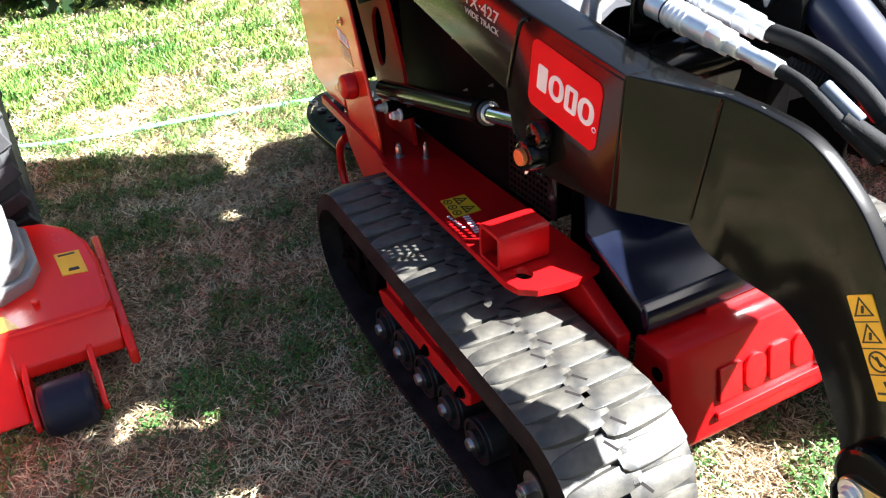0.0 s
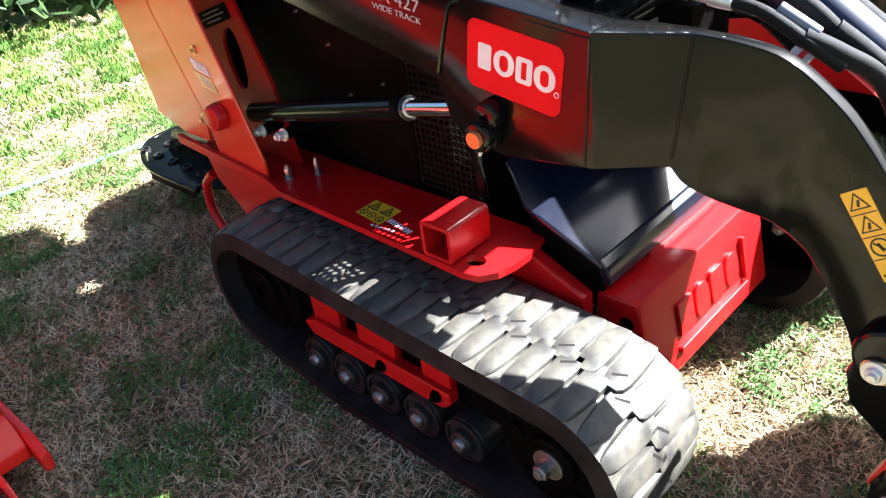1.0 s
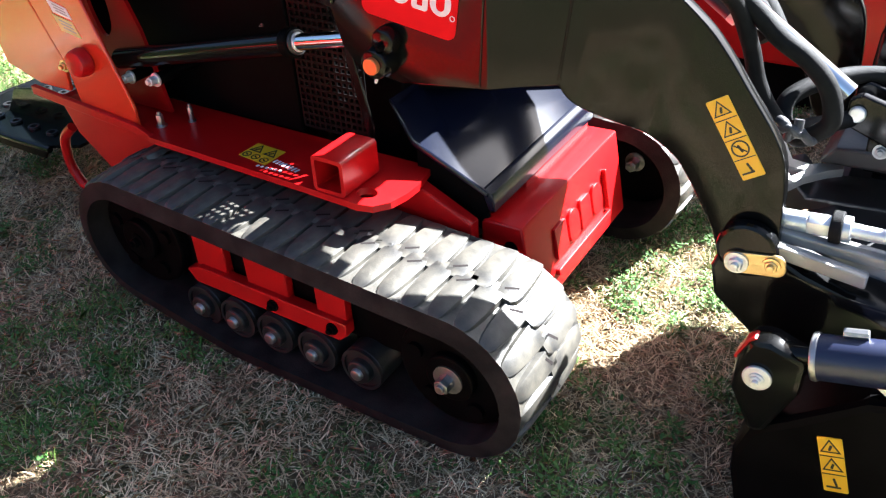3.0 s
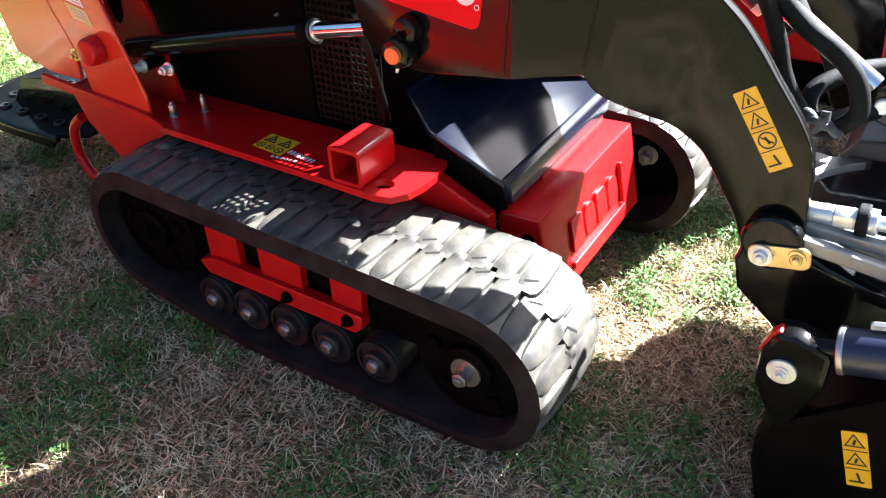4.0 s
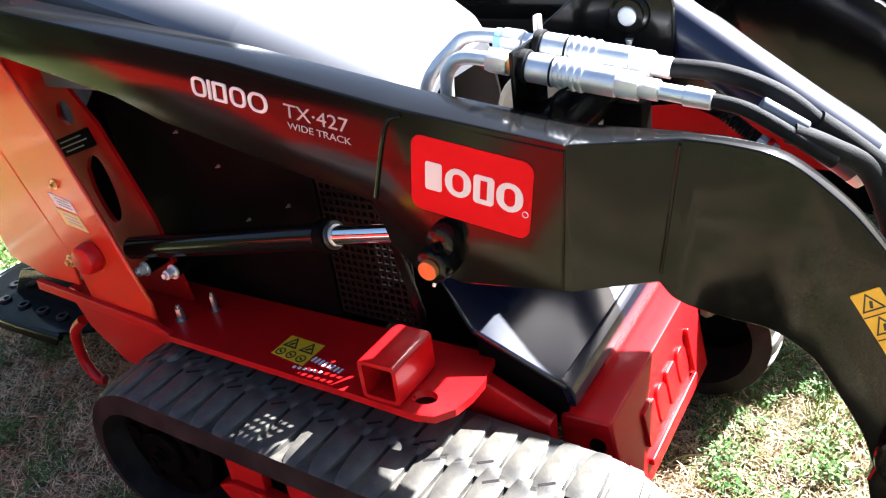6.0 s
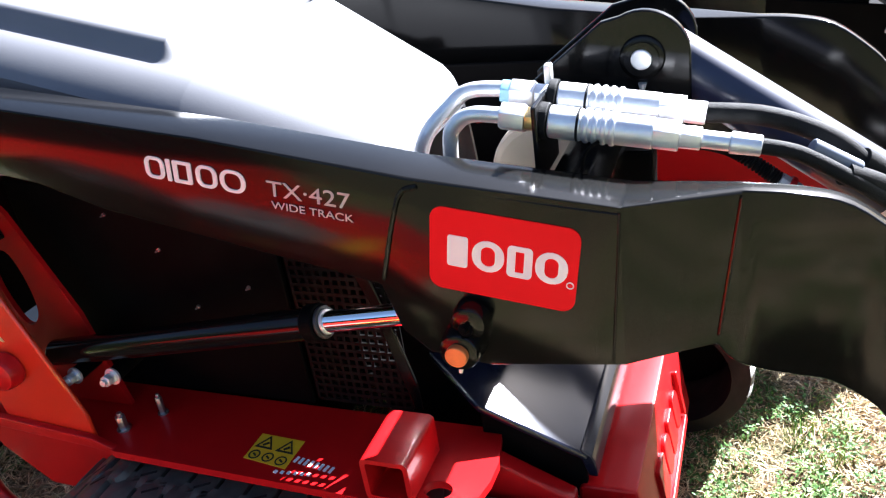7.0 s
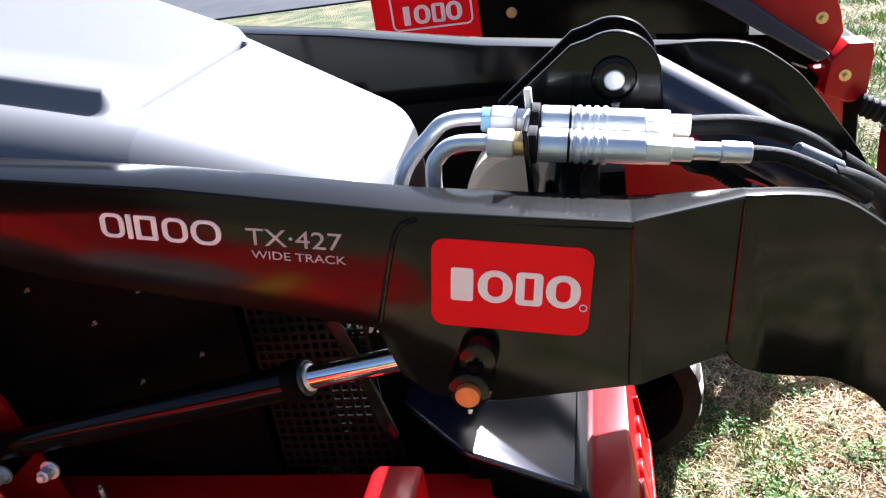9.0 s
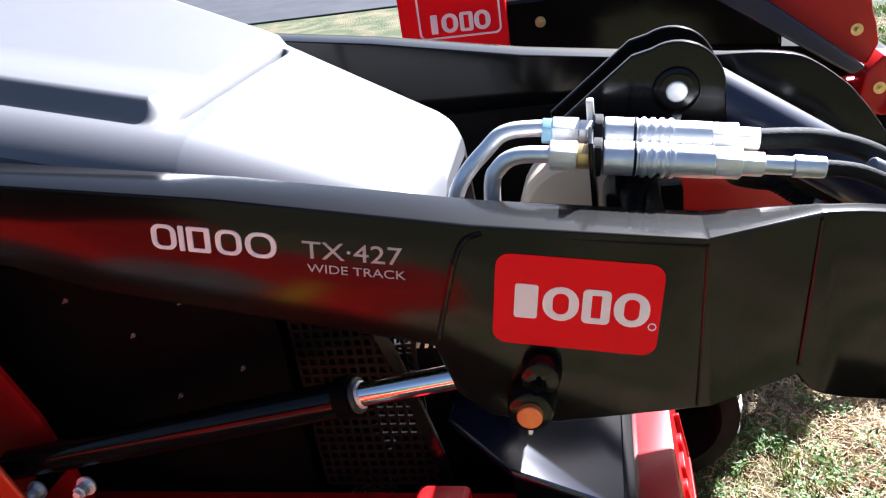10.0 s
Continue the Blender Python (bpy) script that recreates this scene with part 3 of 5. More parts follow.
for p, ax, r, h in (((-0.775, 0.045, 0.397), (0, 0, 1), 0.010, 0.032), ((-0.735, 0.090, 0.397), (0, 0, 1), 0.0075, 0.040)):
    part("frame_bolt", rod(p, Vector(p) + Vector((0, 0, h * 0.6)), r * 0.7, sides=12, bm=bolt(p, ax, r * 0.8, h * 0.8, r * 1.15)), STEEL, loader, "zinc frame bolt standing on the deck")
for p in ((-0.76, 0.035, 0.497), (-0.835, 0.035, 0.489)):
    q = Vector(p)
    part("bolt_post", rod(q + Vector((0, 0.012, 0)), q + Vector((0, 0.125, 0)), 0.012, sides=16, bevel=0.002), DARK, loader)
    part("frame_bolt", bolt(q + Vector((0, 0.014, 0)), (0, -1, 0.1), 0.0095, 0.018, 0.0135), ZINC, loader, "bright zinc frame bolt")

# ---- front bumper box with a recessed cast panel ----
Y0, Y1 = 0.135, 2 * CENTRE - 0.135
front_box = part("front_box", prism([(-0.094, 0.322), (-0.088, 0.329), (-0.014, 0.331), (0.018, 0.155), (0.008, 0.138), (-0.06, 0.135), (-0.094, 0.2)], Y0, Y1, bevel=0.007),
                 RED, loader, "glossy red cast front bumper box")
for x in (-0.09, -0.076):
    part("bumper_rail", block(x - 0.004, x + 0.004, Y0 + 0.13, Y1 - 0.01, 0.327, 0.340 if x < -0.08 else 0.341, 0.002), RED, front_box)


def on_front(y, z, out):
    """A point on the sloping front face of the box, out metres off it."""
    n = Vector((0.176, 0, 0.032)).normalized()
    x = -0.014 + (0.331 - z) * 0.032 / 0.176
    return Vector((x, y, z)) + n * out


def front_slab(y0, y1, z0, z1, out, mat=RED, name="cast_mark", r=0.006):
    bm = prism(rounded((y0 + y1) / 2, (z0 + z1) / 2, y1 - y0, z1 - z0, r), 0, 1, "x", 0)
    for v in bm.verts:
        v.co = on_front(v.co.y, v.co.z, out if v.co.x > 0.5 else -0.004)
    part(name, bevelled(bm, 0.0015), mat, front_box)


front_slab(0.225, 0.47, 0.184, 0.196, 0.009, name="cast_rib", r=0.004)
front_slab(0.462, 0.472, 0.20, 0.285, 0.009, name="cast_rib", r=0.004)
for y0, w, r in ((0.232, 0.048, 0.004), (0.288, 0.046, 0.02), (0.342, 0.046, 0.008), (0.396, 0.046, 0.02)):
    front_slab(y0, y0 + w, 0.213, 0.276, 0.007, r=r)
# dark disc on the end face, in place of the shade inside a hole
part("end_hole_shade", rod((-0.035, Y0 - 0.001, 0.285), (-0.035, Y0 + 0.01, 0.285), 0.013, sides=20), DARK, front_box)

# ---- sloping black cover behind the box ----
bm = prism([(-0.31, 0.185), (-0.225, 0.128), (-0.078, 0.131), (-0.078, 2 * CENTRE - 0.131), (-0.225, 2 * CENTRE - 0.128), (-0.31, 2 * CENTRE - 0.185)], -0.012, 0.0, "z", 0)
for v in bm.verts:
    v.co.z += 0.386 - 0.46 * (v.co.x + 0.078)
cover = part("cover", bevelled(bm, 0.004), GLOSS, loader, "glossy black sloping front cover")
part("cover_front", prism([(-0.088, 0.3925), (-0.080, 0.3885), (-0.073, 0.382), (-0.069, 0.373), (-0.067, 0.362), (-0.066, 0.348), (-0.078, 0.348), (-0.088, 0.375)], 0.135, 2 * CENTRE - 0.135, bevel=0.002), GLOSS, cover)
part("cover_side", prism([(-0.225, 0.442), (-0.082, 0.372), (-0.082, 0.30), (-0.225, 0.33)], 0.14, 0.15, bevel=0.002), DARK, cover)

# ---- engine housing ----
body = part("engine_housing", prism([(-1.0, 0.30), (-0.50, 0.30), (-0.46, 0.42), (-0.46, 0.80), (-1.0, 0.80)], 0.20, 2 * CENTRE - 0.16, bevel=0.01), DARK, loader, "black engine housing below the hood")
part("front_bulkhead", prism([(-0.42, 0.30), (-0.10, 0.30), (-0.31, 0.47), (-0.33, 0.60), (-0.42, 0.60)], 0.24, 2 * CENTRE - 0.16, bevel=0.006), DARK, loader)
part("manifold", prism([(-0.30, 0.48), (-0.18, 0.50), (-0.165, 0.52), (-0.165, 0.60), (-0.18, 0.615), (-0.30, 0.615)], 0.262, 0.44, bevel=0.006), DARK, loader, "black hydraulic manifold")
part("side_panel", block(-0.96, -0.50, 0.155, 0.165, 0.395, 0.76, 0.004), DARK, loader)
part("far_side_plate", block(-0.50, -0.105, 0.57, 0.58, 0.42, 0.795, 0.004), DARK, loader)
# guard with rows of square holes
bm = bmesh.new()
GX, GZ = np.linspace(-0.475, -0.325, 13), np.linspace(0.425, 0.70, 22)
for x in GX:
    block(x - 0.0024, x + 0.0024, 0.138, 0.1405, GZ[0], GZ[-1], 0, bm)
for z in GZ:
    block(GX[0], GX[-1], 0.1375, 0.141, z - 0.0026, z + 0.0026, 0, bm)
tagged(part("perforated_guard", bm, material("guard_steel", (0.0025, 0.0025, 0.0026), 0.42, second=(0.005, 0.0047, 0.0045), scale=40, spec=0.1), loader, "black guard with square holes"), kind="stuff")
part("guard_stay", prism([(-0.385, 0.71), (-0.365, 0.715), (-0.335, 0.62), (-0.300, 0.47), (-0.300, 0.44), (-0.312, 0.44), (-0.350, 0.61)], 0.120, 0.126, bevel=0.0015), BLACK, loader)
for k in range(9):
    x = -0.36 + 0.011 * k
    part("cooling_fin", prism([(x, 0.62), (x + 0.004, 0.62), (x + 0.018, 0.675), (x + 0.014, 0.675)], 0.155, 0.20, bevel=0), ZINC, body)
part("hydraulic_fitting", rod((-0.395, 0.13, 0.70), (-0.385, 0.13, 0.725), 0.012, sides=6, bevel=0.001), ZINC, body)
for x, z in ((-0.62, 0.70), (-0.52, 0.735), (-0.455, 0.735), (-0.56, 0.60), (-0.70, 0.655), (-0.66, 0.56), (-0.78, 0.71)):
    part("engine_bolt", bolt((x, 0.155, z), (0, -1, 0), 0.0024, 0.003, 0.0030), STEEL, body)


# ---- hood: sloping front, a raised pad behind a crease, rolled sides ----
def step(a, b, t):
    t = min(1.0, max(0.0, (t - a) / (b - a)))
    return t * t * (3 - 2 * t)


def hood_height(x, y):
    z = 0.846 + 0.33 * max(0.0, -0.283 - x) - 0.09 * max(0.0, -0.54 - x) + 0.10 * (y - 0.3)
    z -= 9.5 * max(0.0, 0.142 - y) ** 2
    # the far edge runs aslant from the rounded front corner to the crease
    z -= 54.0 * max(0.0, y - 0.343 + 0.45 * max(0.0, x + 0.300) - 0.5 * (-0.272 - x)) ** 2
    z -= 62.0 * max(0.0, x + 0.286 + 0.2 * max(0.0, 0.205 - y)) ** 2
    # a raised pad behind a slanting crease, with a step along its near side
    fold = -0.577 + 0.142 * (y - 0.187)
    u, v = (x - fold) / 0.018, (0.150 - y) / 0.028
    d = math.hypot(max(0.0, u + 1), max(0.0, v + 1)) + min(0.0, max(u, v) + 1)
    z -= 0.026 * math.exp(-((x - fold - 0.006) / 0.005) ** 2) * step(0.17, 0.20, y) * step(0.46, 0.44, y)
    return z + (0.011 + 0.013 * step(0.30, 0.17, y)) * step(1.0, 0.0, d)


bm = bmesh.new()
HX, HY = np.concatenate([np.linspace(-1.0, -0.60, 60), np.linspace(-0.599, -0.48, 150), np.linspace(-0.476, -0.268, 48)]), np.concatenate([np.linspace(0.085, 0.33, 80), np.linspace(0.333, 0.605, 70)])
grid = [[bm.verts.new((x, y, hood_height(x, y))) for y in HY] for x in HX]
for i in range(len(HX) - 1):
    for j in range(len(HY) - 1):
        bm.faces.new((grid[i][j], grid[i + 1][j], grid[i + 1][j + 1], grid[i][j + 1]))
rim = [grid[0][j] for j in range(len(HY))] + [grid[i][-1] for i in range(1, len(HX))] + [grid[-1][j] for j in range(len(HY) - 2, -1, -1)] + [grid[i][0] for i in range(len(HX) - 2, 0, -1)]
low = [bm.verts.new((v.co.x * 0.995 - 0.003, 0.345 + (v.co.y - 0.345) * 0.985, min(v.co.z - 0.012, 0.80))) for v in rim]
for k in range(len(rim)):
    bm.faces.new((rim[k], rim[(k + 1) % len(rim)], low[(k + 1) % len(rim)], low[k]))
bmesh.ops.recalc_face_normals(bm, faces=bm.faces)
part("hood", bm, HOOD, loader, "dark grey moulded plastic engine hood")


# ---- towers ----
def tower(side):
    def my(y):
        return y if not side else 2 * CENTRE - y
    lean = [(-0.802, 0.398), (-0.802, 0.445), (-0.870, 0.630), (-0.917, 0.752), (-0.972, 0.858), (-1.02, 0.99), (-1.13, 0.99), (-1.081, 0.715), (-0.985, 0.51), (-0.97, 0.42), (-0.95, 0.398)]
    y0, y1 = sorted((my(0.012), my(0.020)))
    t = part("tower", prism(lean, y0, y1, bevel=0.003), TOWER_RED, loader, "orange-red painted loader tower")
    back = [(-0.993, 0.512), (-1.089, 0.715), (-1.138, 0.99), (-1.30, 0.99), (-1.252, 0.74), (-1.20, 0.468), (-1.10, 0.44), (-1.0, 0.44)]
    y0, y1 = sorted((my(0.016), my(0.024)))
    part("tower_panel", prism(back, y0, y1, bevel=0.003), TOWER_RED, t)
    y0, y1 = sorted((my(0.095), my(0.103)))
    slots = [curve(p + p[:1], 4)[:-1] for p in ([(-0.975, 0.645), (-0.955, 0.672), (-0.930, 0.668), (-0.916, 0.618), (-0.918, 0.567), (-0.938, 0.542), (-0.957, 0.548), (-0.975, 0.60)],
                                                  [(-1.0, 0.763), (-0.98, 0.774), (-0.961, 0.763), (-0.966, 0.736), (-0.985, 0.728), (-1.004, 0.74)])]
    inner = [(-0.80, 0.40), (-0.835, 0.57), (-0.905, 0.735), (-1.0, 0.86), (-1.10, 0.99), (-1.20, 0.99), (-1.08, 0.70), (-0.98, 0.50), (-0.95, 0.40)]
    part("tower_inner", plate(inner, slots, y0, y1), RED, t)
    y0, y1 = sorted((my(0.03), my(0.10)))
    part("tower_foot", prism([(-1.075, 0.40), (-1.045, 0.33), (-0.965, 0.262), (-0.80, 0.262), (-0.79, 0.39)], y0, y1, bevel=0.005), RED, t)
    return t


part('console', prism([(-1.46, 0.74), (-1.20, 0.74), (-1.16, 1.08), (-1.22, 1.24), (-1.46, 1.24)], 0.02, 2 * CENTRE - 0.02, bevel=0.02), DARK, loader, 'black control console')
part('rear_panel', block(-1.235, -1.20, 0.06, 2 * CENTRE - 0.06, 0.42, 0.76, 0.004), DARK, loader)
near_tower = tower(0)
tower(1)
part("knob", rod((-0.912, 0.012, 0.523), (-0.910, -0.018, 0.525), 0.030, 0.026, 24, 0.007), RED, near_tower, "red round pivot cap")
part("pivot_bolt", bolt((-0.985, 0.012, 0.50), (0, -1, 0), 0.009, 0.008, 0.013), BRASS, near_tower)
part("cap_bolt", bolt((-0.949, 0.012, 0.656), (0, -1, 0), 0.006, 0.005, 0.009), BRASS, near_tower)
part("service_label", prism([(-0.978, 0.637), (-0.925, 0.625), (-0.915, 0.604), (-0.967, 0.613)], 0.0105, 0.0125, bevel=0), WHITE, near_tower, "white service label")
part("service_label", prism([(-0.972, 0.609), (-0.916, 0.599), (-0.902, 0.569), (-0.958, 0.578)], 0.0105, 0.0125, bevel=0), material("label_cream", (0.78, 0.66, 0.26), 0.4), near_tower, "pale yellow service label")
bm = bmesh.new()
for k in range(3):
    prism(rounded(-0.946 + 0.003 * k, 0.626 - 0.006 * k, 0.034, 0.0022, 0.0008, -12), 0.0098, 0.0106, bevel=0, bm=bm)
    prism(rounded(-0.937 + 0.004 * k, 0.596 - 0.007 * k, 0.036, 0.0025, 0.0008, -12), 0.0098, 0.0106, bevel=0, bm=bm)
part("label_print", bm, GREY, near_tower)
part("name_strip", prism(rounded(-0.985, 0.694, 0.125, 0.034, 0.004, 18), 0.092, 0.0955, bevel=0), DARK, near_tower, "black strip with small white print")
bm = bmesh.new()
for k, w in ((0, 0.07), (1, 0.095), (2, 0.06)):
    c = turned(-0.985, 0.694, [(0.0, 0.009 - 0.009 * k)], 18)[0]
    prism(rounded(*c, w, 0.0025, 0.001, 18), 0.0905, 0.0925, bevel=0, bm=bm)
part("strip_print", bm, GREY, near_tower)
part("tow_hook", hose([(-1.07, 0.035, 0.335), (-1.105, 0.03, 0.30), (-1.115, 0.03, 0.235), (-1.09, 0.03, 0.19), (-1.075, 0.035, 0.185)], 0.011), RED, loader)
# rear step with tread holes
holes = [circle(-1.66 + 0.075 * i + 0.03 * (j % 2), 0.15 + 0.06 * j, 0.013, 10) for i in range(5) for j in range(7)]
bm = plate([(-1.72, 0.19), (-1.56, 0.100), (-1.33, 0.092), (-1.24, 0.14), (-1.24, 0.55), (-1.30, 0.605), (-1.60, 0.615), (-1.73, 0.53)], [], 0.195, 0.203, "z")
foot_step = part("foot_step", bm, BLACK, loader, "black steel foot platform with punched treads")
for a, b in [(sum(q[0] for q in h) / len(h), sum(q[1] for q in h) / len(h)) for h in holes]:
    part("tread_cup", plate(circle(a, b, 0.015, 12), [circle(a, b, 0.009, 12)], 0.2025, 0.209, "z"), SATIN, foot_step)
part("step_rim", hose([(-1.30, 0.096, 0.196), (-1.56, 0.100, 0.196), (-1.72, 0.19, 0.196), (-1.73, 0.345, 0.196), (-1.72, 0.53, 0.196), (-1.60, 0.615, 0.196)], 0.008, 8, 5), BLACK, foot_step)
part("step_wall", prism([(-1.60, 0.202), (-1.535, 0.279), (-1.384, 0.304), (-1.277, 0.277), (-1.285, 0.202)], 0.188, 0.196, bevel=0.002), BLACK, foot_step)
part("step_side", prism([(-1.55, 0.165), (-1.33, 0.165), (-1.30, 0.20), (-1.55, 0.20)], 0.094, 0.100, bevel=0.002), DARK, foot_step)
part("step_arm", block(-1.30, -0.98, 0.25, 0.44, 0.16, 0.20, 0.005), BLACK, foot_step)

# ---- lift cylinder ----
lift = part("lift_cylinder", rod((-0.88, 0.068, 0.513), (-0.372, 0.03, 0.638), 0.0205, sides=32, bevel=0.003), BLACK, loader, "black hydraulic lift cylinder")
part("cylinder_collar", rod((-0.386, 0.031, 0.6345), (-0.366, 0.03, 0.6395), 0.0245, sides=32, bevel=0.003), DARK, lift)
part("collar_ring", rod((-0.3665, 0.03, 0.6395), (-0.361, 0.0295, 0.6408), 0.0205, sides=32, bevel=0.002), SATIN, lift)
part("rod_seal", rod((-0.362, 0.0295, 0.6405), (-0.358, 0.0295, 0.6415), 0.0158, sides=32, bevel=0.001), ZINC, lift)
part("piston_rod", rod((-0.37, 0.03, 0.6385), (-0.24, 0.022, 0.668), 0.0135, sides=28), CHROME, lift, "chrome piston rod")

# ---- tilt cylinder bracket on a cross tube between the arms ----
part("cross_tube", rod((-0.06, 0.06, 0.79), (-0.06, 2 * CENTRE - 0.06, 0.79), 0.032, sides=28), BLACK, loader)
ear = [(-0.150, 0.80), (-0.150, 0.858)] + [(-0.052, 0.935)] + arc(-0.007, 0.894, 0.052, 118, 8, 12) + [(0.046, 0.80)]
for y in (0.222, 0.304):
    part("bracket_plate", prism(ear, y, y + 0.010, bevel=0.002), BLACK, loader, "black bracket plate with a round top")
part("bracket_boss", rod((-0.007, 0.223, 0.894), (-0.007, 0.217, 0.894), 0.026, 0.024, 28, 0.003), BLACK, loader)
part("tilt_pin", rod((-0.007, 0.211, 0.894), (-0.007, 0.322, 0.894), 0.0115, sides=24, bevel=0.002), ZINC, loader, "bright steel pin end")
part("tilt_pin_collar", plate(circle(-0.007, 0.894, 0.019, 24), [circle(-0.007, 0.894, 0.0118, 24)], 0.2130, 0.2175), BLACK, loader)
part("grease_nipple", rod((-0.007, 0.219, 0.866), (-0.007, 0.219, 0.856), 0.005, 0.002, 10), ZINC, loader)
D = Vector((0.826, 0, -0.563))
P0 = Vector((-0.0065, 0.268, 0.898))
tilt = part("tilt_cylinder", rod(P0 + D * 0.015, P0 + D * 0.327, 0.0335, sides=36, bevel=0.004), BLUE, loader, "glossy dark tilt cylinder")
part("cylinder_collar", rod(P0 + D * 0.319, P0 + D * 0.336, 0.034, sides=36, bevel=0.003), ZINC, tilt)
part("piston_rod", rod(P0 + D * 0.334, P0 + D * 0.515, 0.0155, sides=28), CHROME, tilt, "chrome piston rod")
# two unseen tubes, added behind the cylinder to cast a shadow band on the tread
for y in (0.316, 0.352):
    run = [P0 + D * u + Vector((0, y - P0.y, -0.014)) for u in (0.06, 0.14, 0.23, 0.32)]
    part("shadow_hose", hose([P0 + D * 0.03 + Vector((0, y - P0.y, -0.04))] + run + [P0 + D * 0.37 + Vector((0, y - P0.y - 0.02, -0.03))], 0.017, 16, 12), HOSE, tilt, "added hidden hose that shades the near track")


# ---- hydraulic couplers and their lines ----
def coupler(origin, first):
    ax = Vector((0.253, 0, -0.034)).normalized() * 1.05
    o = Vector(origin)
    def seg(a, b, r, r2=None, sides=28, mat=ZINC, name="coupler_body", bevel=0.0012):
        return part(name, rod(o + ax * a, o + ax * b, r, r2, sides, bevel), mat, line)
    line = part("hydraulic_coupler", rod(o + ax * 0.050, o + ax * 0.083, 0.0172, sides=32, bevel=0.002), ZINC, loader, "bright zinc quick coupler")
    seg(0.0, 0.026, 0.0158, sides=6, name="hex_nut", mat=ZINC)
    seg(0.026, 0.040, 0.0135, sides=6, name="hex_nut", mat=BRASS if first else ZINC)
    seg(0.040, 0.049, 0.0195, mat=HOSE, name="seal_ring")
    seg(0.078, 0.081, 0.0180, mat=HOSE, name="seal_ring")
    for k in range(4):
        seg(0.085 + 0.0085 * k, 0.0905 + 0.0085 * k, 0.0182, bevel=0.0018)
    seg(0.083, 0.152, 0.0162)
    seg(0.152, 0.176, 0.0168, sides=6, name="hex_nut")
    seg(0.176, 0.196, 0.0128, sides=6, name="hex_nut")
    if first:
        seg(0.196, 0.222, 0.0092)
        seg(0.222, 0.250, 0.0112, 0.0104)
    return line, o, ax


near_line, o1, ax1 = coupler((-0.140, 0.111, 0.8690), True)
far_line, o2, ax2 = coupler((-0.138, 0.150, 0.8815), False)
part("hex_nut", rod(o2 - ax2 * 0.01, o2 + ax2 * 0.018, 0.014, sides=6, bevel=0.001), material("blue_cap", (0.35, 0.62, 0.75), 0.35), far_line, "pale blue cap")
part("coupler_plate", block(-0.101, -0.095, 0.085, 0.172, 0.80, 0.886, 0.002), BLACK, loader)
part("coupler_tab", block(-0.102, -0.094, 0.155, 0.167, 0.886, 0.909, 0.002), ZINC, loader)
for (a, b, c, d, e), ln in ((((-0.138, 0.111, 0.869), (-0.172, 0.11, 0.871), (-0.192, 0.11, 0.860), (-0.202, 0.11, 0.836), (-0.205, 0.11, 0.74)), near_line),
                            (((-0.138, 0.15, 0.885), (-0.182, 0.148, 0.886), (-0.205, 0.142, 0.873), (-0.243, 0.130, 0.829), (-0.262, 0.125, 0.74)), far_line)):
    part("steel_pipe", hose([a, b, c, d, e], 0.0088, 16), ZINC, ln, "bent bright steel pipe")
part("wire_guard", hose([(-0.03, 0.105, 0.845), (-0.045, 0.085, 0.84), (-0.05, 0.08, 0.82), (-0.045, 0.08, 0.79)], 0.0018, 8), DARK, loader)
part("red_line", rod((-0.20, 0.20, 0.835), (-0.11, 0.19, 0.852), 0.007, sides=12), RED, loader)
part("pump_housing", rod((-0.12, 0.2, 0.76), (-0.12, 0.28, 0.76), 0.07, sides=28, bevel=0.01), material("pump_cream", (0.5, 0.44, 0.33), 0.5), loader, "cream cast pump housing")
E1, E2 = o1 + ax1 * 0.25, o2 + ax2 * 0.196
part("hydraulic_hose", hose([E1 - ax1 * 0.01, (0.142, 0.113, 0.829), (0.164, 0.115, 0.820), (0.202, 0.121, 0.796), (0.238, 0.140, 0.765)], 0.0080, 18, 24, ribs=0.006), HOSE, loader, "black ribbed hydraulic hose")
part("hydraulic_hose", hose([E2 - ax2 * 0.01, (0.120, 0.155, 0.849), (0.173, 0.160, 0.829), (0.211, 0.170, 0.798), (0.251, 0.180, 0.752)], 0.0105, 18, 24, ribs=0.008), HOSE, loader, "black ribbed hydraulic hose")
part("sleeved_hose", hose([(0.196, 0.124, 0.800), (0.232, 0.145, 0.778), (0.268, 0.180, 0.742), (0.293, 0.200, 0.680), (0.309, 0.205, 0.630), (0.333, 0.210, 0.588), (0.357, 0.225, 0.560), (0.394, 0.250, 0.547)], 0.0118, 18, 36, ribs=0.004), HOSE, loader, "thick black fabric-sleeved hose bundle")
part("sleeved_hose", hose([(0.214, 0.168, 0.797), (0.246, 0.182, 0.770), (0.290, 0.198, 0.730), (0.329, 0.200, 0.696), (0.368, 0.200, 0.672), (0.400, 0.198, 0.640), (0.413, 0.197, 0.598), (0.398, 0.205, 0.572), (0.373, 0.215, 0.554), (0.350, 0.230, 0.565),
                          (0.345, 0.250, 0.591), (0.373, 0.290, 0.606), (0.429, 0.350, 0.607), (0.570, 0.400, 0.601)], 0.0128, 18, 36, ribs=0.004), HOSE, loader, "thick black fabric-sleeved hose bundle")
part("sleeved_hose", hose([(0.364, 0.210, 0.568), (0.407, 0.260, 0.565), (0.466, 0.330, 0.562), (0.615, 0.400, 0.566)], 0.0125, 18, 36, ribs=0.004), HOSE, loader, "thick black fabric-sleeved hose bundle")
STRAP = material("strap_grey", (0.03, 0.029, 0.031), 0.55, second=(0.09, 0.087, 0.088), scale=60, bump=0.5, bump_scale=400, spec=0.5)
